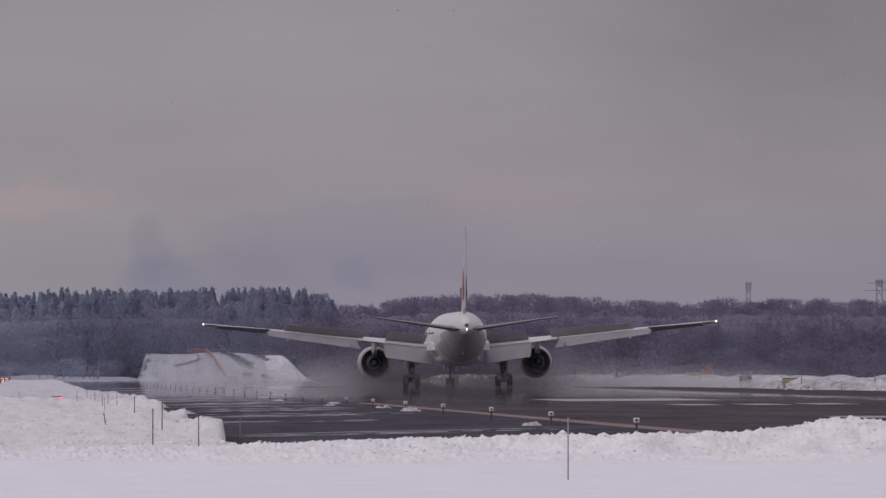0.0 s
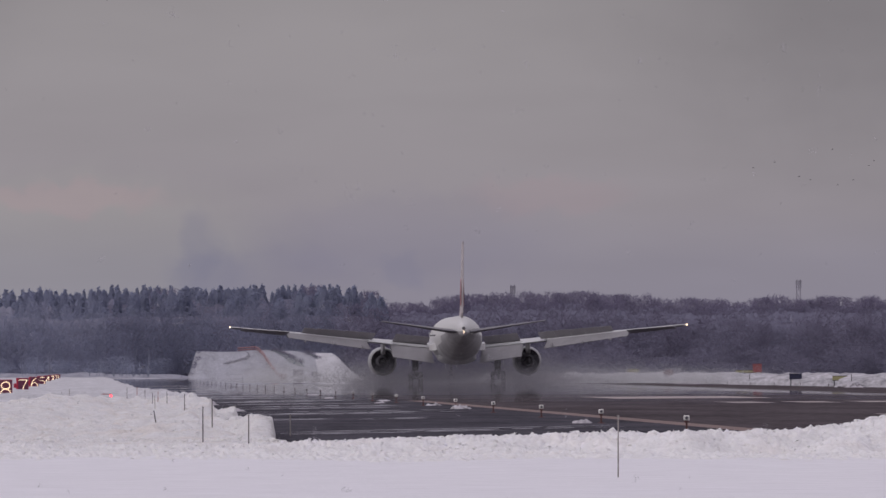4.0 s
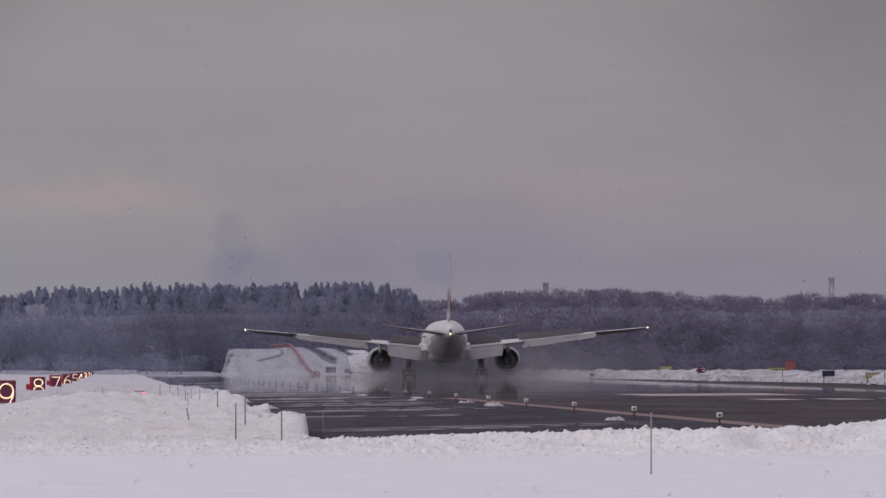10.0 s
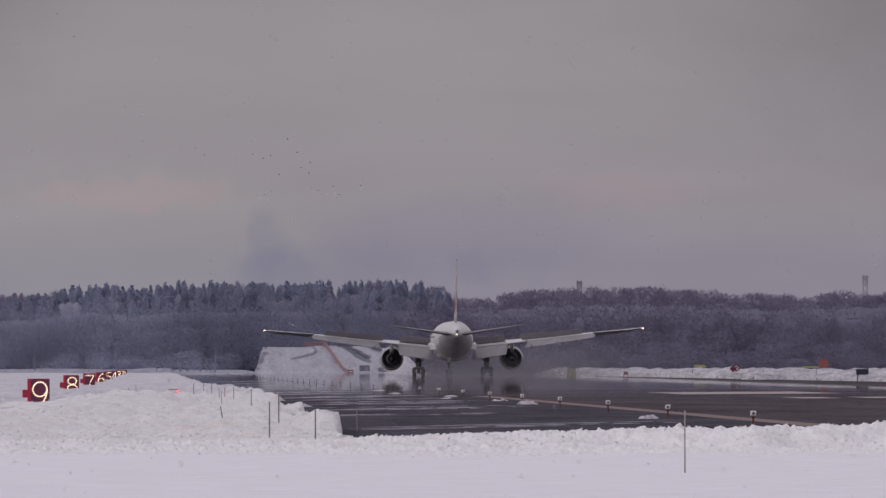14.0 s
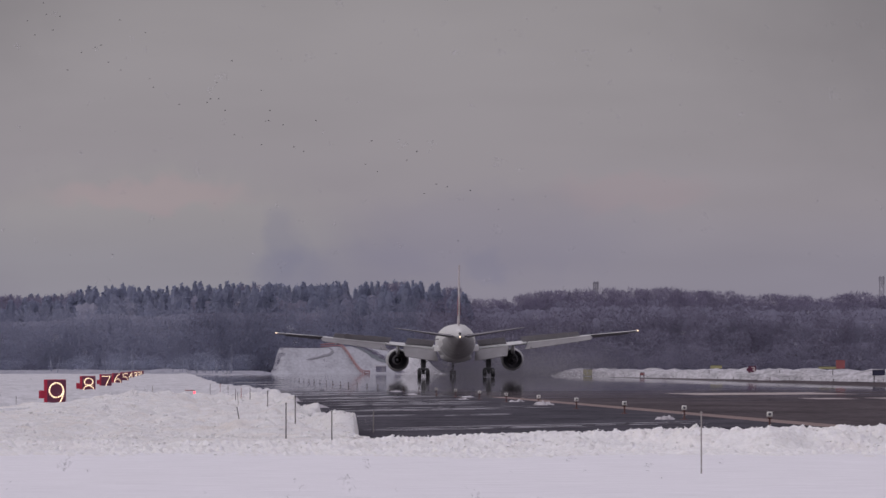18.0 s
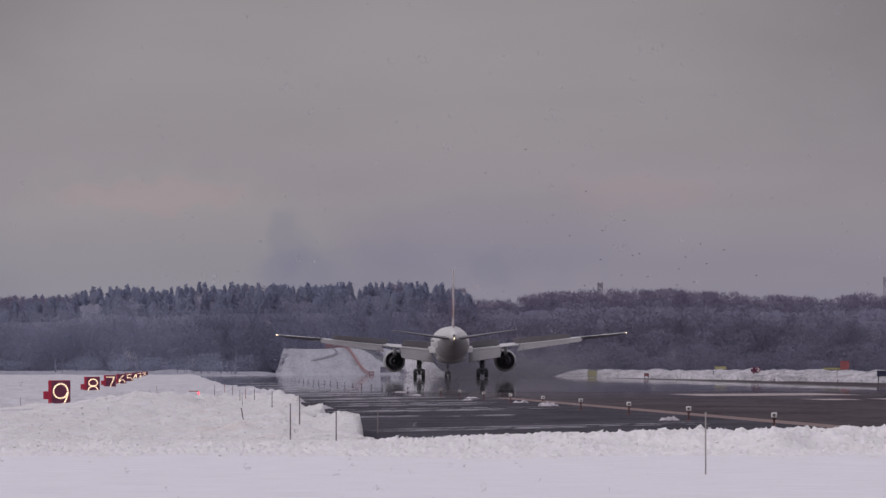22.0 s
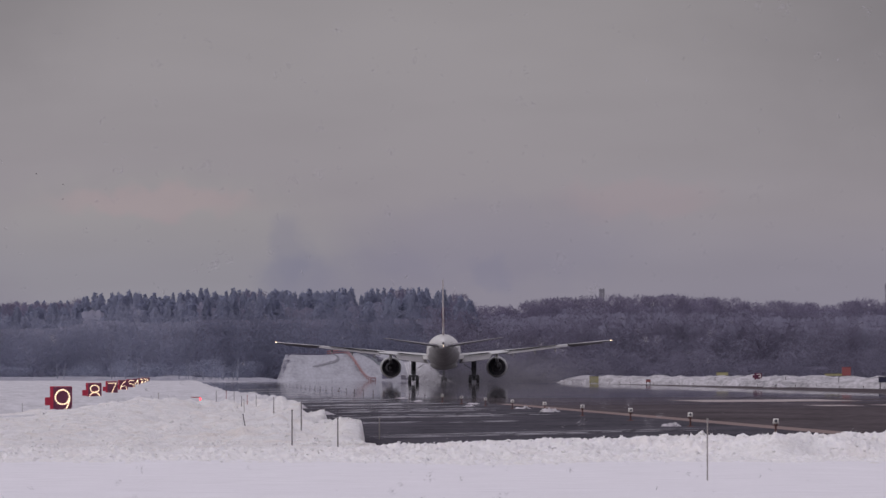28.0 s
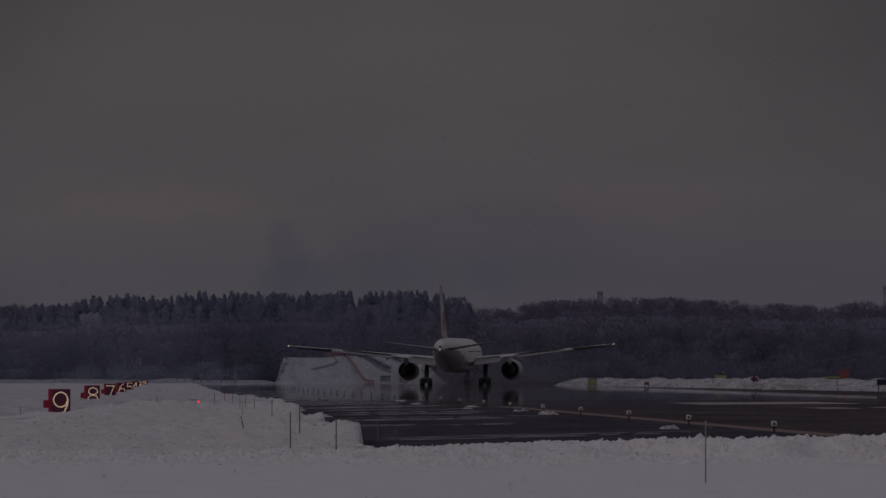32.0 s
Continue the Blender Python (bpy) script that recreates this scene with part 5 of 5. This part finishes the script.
for x in np.arange(-140, 335, 2.0):
    if 24 < x < 74 or (x < 30 and fnoise(np.array([x / 4.5]), np.array([7.5]), 3)[0] < -0.12):
        continue
    y = (3715 if x < 30 else 3690) + r2.uniform(-30, 30)
    rows.append((x + r2.uniform(-0.8, 0.8), y, float(land(np.array([x]), np.array([y]))[0]), r2.uniform(1.2, 5.0) if x < 30 else r2.uniform(3.5, 9)))
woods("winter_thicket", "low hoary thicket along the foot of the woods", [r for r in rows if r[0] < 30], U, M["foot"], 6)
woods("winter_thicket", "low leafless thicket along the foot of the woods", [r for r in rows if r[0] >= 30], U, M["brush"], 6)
# pale birch stems at the foot of the woods
T = []
for x in [v for v in r2.uniform(-140, 26, 170) if fnoise(np.array([v / 5.0]), np.array([2.5]), 3)[0] > 0.05]:
    t = trunk_tris(r2.uniform(2.0, 8.5) if x < 40 else r2.uniform(1, 3), r2.uniform(0.05, 0.16), 5, r2.uniform(-0.9, 0.9))
    T.append(t + np.array([x, 3640 + r2.uniform(-12, 12), 0.4]))
tagged(new("birch_stems", tris_to_mesh("birch_stems", np.concatenate(T), M["birch"])), "pale birch stems at the foot of the woods", "woods", kind="stuff")
# added backing sheets in the hazed woods tone, closing gaps behind the trees
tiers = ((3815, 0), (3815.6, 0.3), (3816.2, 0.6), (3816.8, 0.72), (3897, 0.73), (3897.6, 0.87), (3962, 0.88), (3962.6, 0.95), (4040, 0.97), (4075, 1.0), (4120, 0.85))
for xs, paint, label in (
        (np.concatenate([np.arange(-900, -140, 3.0), np.arange(-140, PALE_EDGE, 0.25), [PALE_EDGE]]), "palebacking", "paler haze-toned backing sheet behind the trees"),
        (np.concatenate([np.arange(PALE_EDGE, 340, 0.25), np.arange(340, 1100, 3.0)]), "backing", "dark haze-toned backing sheet behind the trees")):
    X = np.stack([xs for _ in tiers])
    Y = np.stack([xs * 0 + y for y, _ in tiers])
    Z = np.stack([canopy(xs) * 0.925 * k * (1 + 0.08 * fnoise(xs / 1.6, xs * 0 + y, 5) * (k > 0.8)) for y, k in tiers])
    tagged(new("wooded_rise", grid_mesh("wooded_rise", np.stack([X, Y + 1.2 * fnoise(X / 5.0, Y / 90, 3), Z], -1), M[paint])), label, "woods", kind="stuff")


# ---- the embankment past the far end ----
def on_hill(x, y, lift=0.0):
    return (x, y, float(land(np.array([x]), np.array([y]))[0]) + lift)


def build_rail():
    ob = tagged(new("embankment_rail"), "red handrail running down the snowy embankment", "railing")
    line = [(40.5, 3716), (45.2, 3714)] + [(45.2 + (50.0 - 45.2) * i / 12, 3714 - (3714 - 3566) * i / 12) for i in range(1, 13)] + [(51.2, 3567)]
    for (x0, y0), (x1, y1) in zip(line, line[1:]):
        part("rail", tube(tube(bmesh.new(), on_hill(x0, y0, 0.9), on_hill(x1, y1, 0.9), 0.17, n=6), on_hill(x0, y0, 0.35), on_hill(x1, y1, 0.35), 0.13, n=6), M["redrail"], ob)
        part("post", tube(bmesh.new(), on_hill(x1, y1, -0.3), on_hill(x1, y1, 1.0), 0.11, n=6), M["redrail"], ob)
    return ob


build_rail()


def build_shelter(x, y, w, h):
    ob = tagged(new("equipment_shelter"), "low dark equipment shelter at the foot of the embankment", "shed")
    part("wall", box(bmesh.new(), 0, 0, h * 0.42, w, 1.6, h * 0.84, 0.04), M["bark"], ob, "dark grey wall")
    part("roof", box(bmesh.new(), 0, -0.1, h * 0.92, w + 0.3, 2.0, h * 0.16, 0.04), M["dirty"], ob, "flat roof dusted with snow")
    part("door", box(bmesh.new(), w * 0.2, -0.82, h * 0.38, 0.8, 0.06, h * 0.7), M["pylon"], ob, "grey door")
    ob.matrix_basis = pose(*on_hill(x, y, -0.1))
    return ob


build_shelter(54.5, 3592, 2.6, 1.7)
build_shelter(58.6, 3590, 1.1, 1.2)


def hill_strip(name, label, line, widths, material, seed):
    """A ragged band lying on the embankment along a bent line."""
    n = 40
    u = np.linspace(0, len(line) - 1, n)
    k = np.arange(len(line))
    x, y, w = (np.interp(u, k, v) for v in ([p[0] for p in line], [p[1] for p in line], widths))
    x = x + 0.4 * fnoise(u * 2.0 + seed, u * 0 + seed, 3)
    V = []
    for j in np.linspace(-1, 1, 7):
        yy = y + j * w * (1 + 0.5 * fnoise(u * 3.0 + seed, u * 0 + j + seed, 3)) * 0.5 * np.minimum(1, 4 * np.minimum(u, k[-1] - u) + 0.15)
        V.append(np.stack([x + 0.0 * yy, yy, land(x, yy) + 0.10 + 0.15 * (1 - abs(j))], -1))
    return tagged(new(name, grid_mesh(name, np.array(V), material)), label, "track", kind="structure")


hill_strip("earth_track", "dark bare track winding down the snowy embankment", [(41.5, 3712), (42.6, 3694), (43.4, 3676), (42.0, 3664), (39.0, 3652), (36.0, 3643)], (10, 12, 16, 12, 9, 6), M["track"], 2.0)
hill_strip("frozen_scrub", "dark frozen scrub growing down the embankment", [(49.0, 3714), (51.0, 3690), (53.0, 3668), (55.0, 3640), (57.0, 3632)], (6, 26, 34, 22, 8), M["scrub"], 5.0)
hill_strip("frozen_scrub", "dark frozen scrub near the top of the embankment", [(58.0, 3714), (59.5, 3690), (61.0, 3668)], (8, 18, 6), M["scrub"], 9.0)
rows = []
for x0, y0, x1, y1, n, h in ((50.0, 3705, 56, 3640, 34, 1.3), (58, 3700, 61, 3668, 14, 1.4), (29, 3640, 30, 3700, 8, 1.5), (30, 3719, 46, 3720, 26, 0.9), (58.5, 3600, 60, 3575, 8, 1.0)):
    for i in range(n):
        u = r2.uniform()
        x, y = x0 + (x1 - x0) * u + r2.uniform(-0.8, 0.8), y0 + (y1 - y0) * u + r2.uniform(-3, 3)
        rows.append((*on_hill(x, y, -0.2), h * r2.uniform(0.3, 0.85)))
V = [u * np.array([0.28, 0.28, 1.0]) for u in U]
woods("embankment_scrub", "dark dry scrub on the snowy embankment", rows, V, M["twig"], 9)


# ---- birds, falling snow, spray ----
def build_bird():
    ob = tagged(new("bird"), "small dark bird flying across the grey sky", "bird", "flock of birds")
    part("body", loft([ring(y, 0, r, r, 8) for y, r in ((0.24, 0.015), (0.18, 0.05), (0.05, 0.075), (-0.1, 0.06), (-0.22, 0.03), (-0.34, 0.02))]), M["bird"], ob, smooth=True)
    for k in (-1, 1):
        part("wing", loft([[(k * s, y0, z), (k * s, (y0 + y1) / 2, z + 0.02), (k * s, y1, z), (k * s, (y0 + y1) / 2, z - 0.01)] for s, y0, y1, z in ((0.04, 0.1, -0.1, 0.03), (0.25, 0.13, -0.08, 0.14), (0.5, 0.02, -0.06, 0.08))]), M["bird"], ob)
    return ob


bird0 = build_bird()
rb = random.Random(9)
birds = []


def flock(t, n, x0, z0, x1, z1, spread, depth=1400):
    """n birds strung between two places at t seconds."""
    for i in range(n):
        u = rb.random()
        x, z = x0 + (x1 - x0) * u + rb.gauss(0, spread), z0 + (z1 - z0) * u + rb.gauss(0, spread * 0.55)
        b = bird0 if not birds else copy_thing(bird0, Matrix())
        b.scale = (0.35, 0.35, 0.35)
        birds.append((b, t, x, depth + rb.uniform(-120, 120), z, rb.uniform(0.9, 1.1)))


flock(19, 54, -14.0, 35.0, 43.5, 12.5, 2.6)
flock(13, 15, -4.5, 30.0, 9.5, 23.5, 2.0)
flock(9, 6, -9.0, 21.5, 3.0, 15.0, 2.5)
flock(6, 8, -6.0, 27.0, 5.0, 24.0, 2.0)
flock(6, 2, 22.8, 28.2, 23.2, 27.8, 0.3)
flock(2, 19, 54.5, 32.5, 66.5, 30.0, 2.2)
flock(2, 4, 46.5, 35.0, 48.0, 30.0, 0.8)
flock(2, 4, 64.0, 34.5, 74.0, 33.5, 0.8)
flock(25, 9, 10.5, 24.6, 22.2, 22.4, 0.8)
flock(22, 9, 49.0, 14.0, 53.5, 10.5, 1.0)
flock(22, 7, 26.0, 22.5, 45.0, 15.0, 1.8)
flock(23, 4, -7.0, 31.5, 14.0, 30.5, 2.0)
flock(28, 3, -14.0, 21.5, -10.5, 21.0, 0.6)


def falling(n, y0, y1, size, v, seed, k=18):
    """Clotted flakes strewn along the air that will drift past the lens, thicker as time goes on."""
    rs = np.random.RandomState(seed)
    y = rs.uniform(y0, y1, n)
    t = 33 * rs.power(1.5, n)
    C = np.stack([y * rs.uniform(-0.012, 0.062, n) - v[0] * t, y, 1.65 + y * rs.uniform(-0.008, 0.028, n) - v[2] * t], -1)
    s = size * rs.lognormal(0, 0.4, n)
    P = C[:, None, None] + (rs.normal(size=(n, k, 1, 3)) * 0.60 + rs.normal(size=(n, k, 3, 3)) * 0.42) * s[:, None, None, None]
    return tagged(new("falling_snow", tris_to_mesh("falling_snow", P.reshape(-1, 3, 3), M["clump"])), "soft white snowflakes drifting down through the air", "snowfall", kind="stuff")


snowfall = [(falling(n, y0, y1, s, v, 40 + i), v) for i, (n, y0, y1, s, v) in enumerate(((800, 22, 38, 0.0072, (-1.1, 0, -1.2)), (2400, 45, 70, 0.0085, (-1.2, 0, -1.25)), (3000, 80, 120, 0.0110, (-1.0, 0, -1.3))))]


def spray(seed, n, sx, sy, sz, stuff="flake"):
    """A puff of blown snow: many tiny grains, thicker towards its middle."""
    rs = np.random.RandomState(seed)
    C = rs.normal(size=(n, 3)) * (sx, sy, 0) + np.stack([0 * np.arange(n), 0 * np.arange(n), np.abs(rs.normal(size=n)) * sz], -1)
    C[:, 2] *= 0.6 + 0.8 * vnoise(C[:, 0] / 2 + seed, C[:, 1] / 6)
    D = rs.normal(size=(n, 3, 3))
    P = C[:, None] + D / np.linalg.norm(D, axis=2)[..., None] * (rs.uniform(0.017, 0.048, n) * (1.4 if stuff == "mist" else 1.0))[:, None, None]
    ob = new("snow_spray", tris_to_mesh("snow_spray", P, M[stuff]))
    return tagged(ob, "low cloud of blown snow behind the landing airliner", "snow spray", "blown snow", "stuff")


# when it is whirled up, place beside the airliner, when it falls behind, size
puffs = [(spray(70 + i, n, sx, sy, sz, "mist" if -13 < x < 14 else "flake"), x, y, t0, t1) for i, (t0, x, y, t1, n, sx, sy, sz) in enumerate((
    (-1, -24, 4, 5.5, 90000, 3.4, 16, 1.6), (-1, -15, 26, 8.0, 46000, 3.4, 12, 1.3), (-1, -11, 30, 9.5, 30000, 2.6, 7, 1.7), (-1, -6, 13, 11.0, 22000, 2.6, 6, 1.6), (-1, -1, 12, 12.0, 26000, 3.0, 6, 1.7), (-1, 5, 13, 11.5, 26000, 2.6, 6, 1.6),
    (-1, 11, 30, 10.5, 66000, 3.2, 8, 1.8), (-1, 17, 22, 8.5, 52000, 3.6, 12, 1.2), (-1, 24, 10, 6.5, 64000, 3.8, 14, 1.1), (-1, 31, 0, 5.5, 50000, 4.0, 16, 1.0), (-1, 38, -10, 4.5, 26000, 4.5, 18, 0.9), (4.6, -5, -40, 7.2, 30000, 4.5, 12, 1.7), (4.4, 4, -44, 7.6, 34000, 4.5, 12, 1.8), (4.6, 13, -40, 7.2, 30000, 4.5, 12, 1.7),
    (9.0, 13, 34, 40, 170000, 9.0, 8, 2.8), (9.0, -2, 38, 40, 24000, 5.0, 8, 1.6)))]



def motions():
    # the landing roll along the centre line, slowing, then a turn to the right
    roll = [(0, 1666, 50.0, 0), (0.15, 1674, 50.0, 0), (1, 1719, 49.9, 0), (2, 1770, 49.8, 0), (3, 1822, 49.6, 0), (3.5, 1847, 49.5, 0), (4.5, 1895, 49.35, 0), (5.5, 1939, 49.3, 0), (6, 1962, 49.35, 0), (7, 2005, 49.4, 0), (8, 2046, 49.5, 0), (9, 2087, 49.5, 0),
            (10, 2125, 49.4, 0), (11, 2161, 49.0, 0), (12, 2196, 48.65, 0), (13, 2230, 48.4, 0), (14, 2260, 48.35, 0), (14.5, 2275, 48.3, 0), (15.5, 2303, 48.3, 0), (16.5, 2330, 48.35, 0), (17, 2341, 48.4, 0), (18, 2364, 48.4, 0), (19, 2386, 48.4, 0),
            (20, 2408, 48.45, 0), (21, 2427, 48.4, 0), (22, 2445, 48.4, 0), (23, 2463, 48.4, 0), (24, 2480, 48.4, 0), (25, 2496, 48.4, 0.1), (25.5, 2504, 48.4, 0.15), (26.5, 2522, 48.4, 0.4), (27.5, 2541, 48.5, 0.75), (28, 2554, 48.8, 1.2),
            (29, 2578, 49.4, 2.0), (30, 2596, 50.0, 3.25), (31, 2610, 50.8, 5.0), (32, 2621, 51.8, 6.2)]
    rows = []
    for t, y, x, yaw in roll:
        x, yaw = x + np.interp(t, [0, 8, 20, 32], [0.40, 0.34, 0.24, 0.2]), yaw + np.interp(t, [0, 6, 20], [-0.25, -0.15, 0.0])
        a = radians(yaw)
        rows.append((t, pose(x + 9.2 * math.sin(a), y + 9.2 * math.cos(a), float(crown(x)) + 0.19, 0, -0.35, -yaw)))
    walk(airliner, rows)
    for sp, up, down in spoiler_parts:
        walk(sp, [(0, up), (23.0, up), (24.3, down), (32, down)])
    for ob, full, part_up in flap_parts:
        walk(ob, [(0, full), (23.0, full), (26.0, part_up), (32, part_up)])
    # birds cross from high on the one side to low on the other, then level out
    for b, t0, x, y, z, k in birds:
        vx, vz = 11.5 * k, -4.8 * k
        way = lambda t: t - t0 + 0.8 * (max(0, t - 19.6) - max(0, t0 - 19.6))
        at = lambda t: pose(x + vx * way(t), y + 2.0 * (t - t0), max(z + vz * way(t), 3.0), 0, 0, -80)
        walk(b, [(t, at(t)) for t in (0, 0.5, 3, 6, 9, 11, 13, 15, 17, 18, 19, 20, 21, 22, 23, 24, 26, 28, 30, 31.5, 32)])
    for ob, v in snowfall:
        walk(ob, [(t, pose(v[0] * t, v[1] * t, v[2] * t)) for t in (0, 0.2, 1, 8, 16, 24, 31, 31.8, 32)])
    # blown snow keeps up with the airliner, then drops behind and settles
    ty, tx = [r[0] for r in roll], [r[1] for r in roll]
    for ob, dx, dy, t0, t1 in puffs:
        rows = []
        for t in (0, 0.3, 1, 2, 3, 4, 5, 6, 7, 8, 9, 10, 11, 12, 13, 14, 16, 18, 20, 24, 32):
            y = float(np.interp(min(t, t1), ty, tx)) + 3.5 * max(0, t - t1) ** 0.8
            rows.append((t, pose(49.3 + dx * (1 - 0.01 * t), y + dy, 0.15 - 0.75 * max(0, t - t1) - (2.2 * min(2.0, max(0, t0 - t)) if t0 > 0 else 0))))
        walk(ob, rows)


motions()
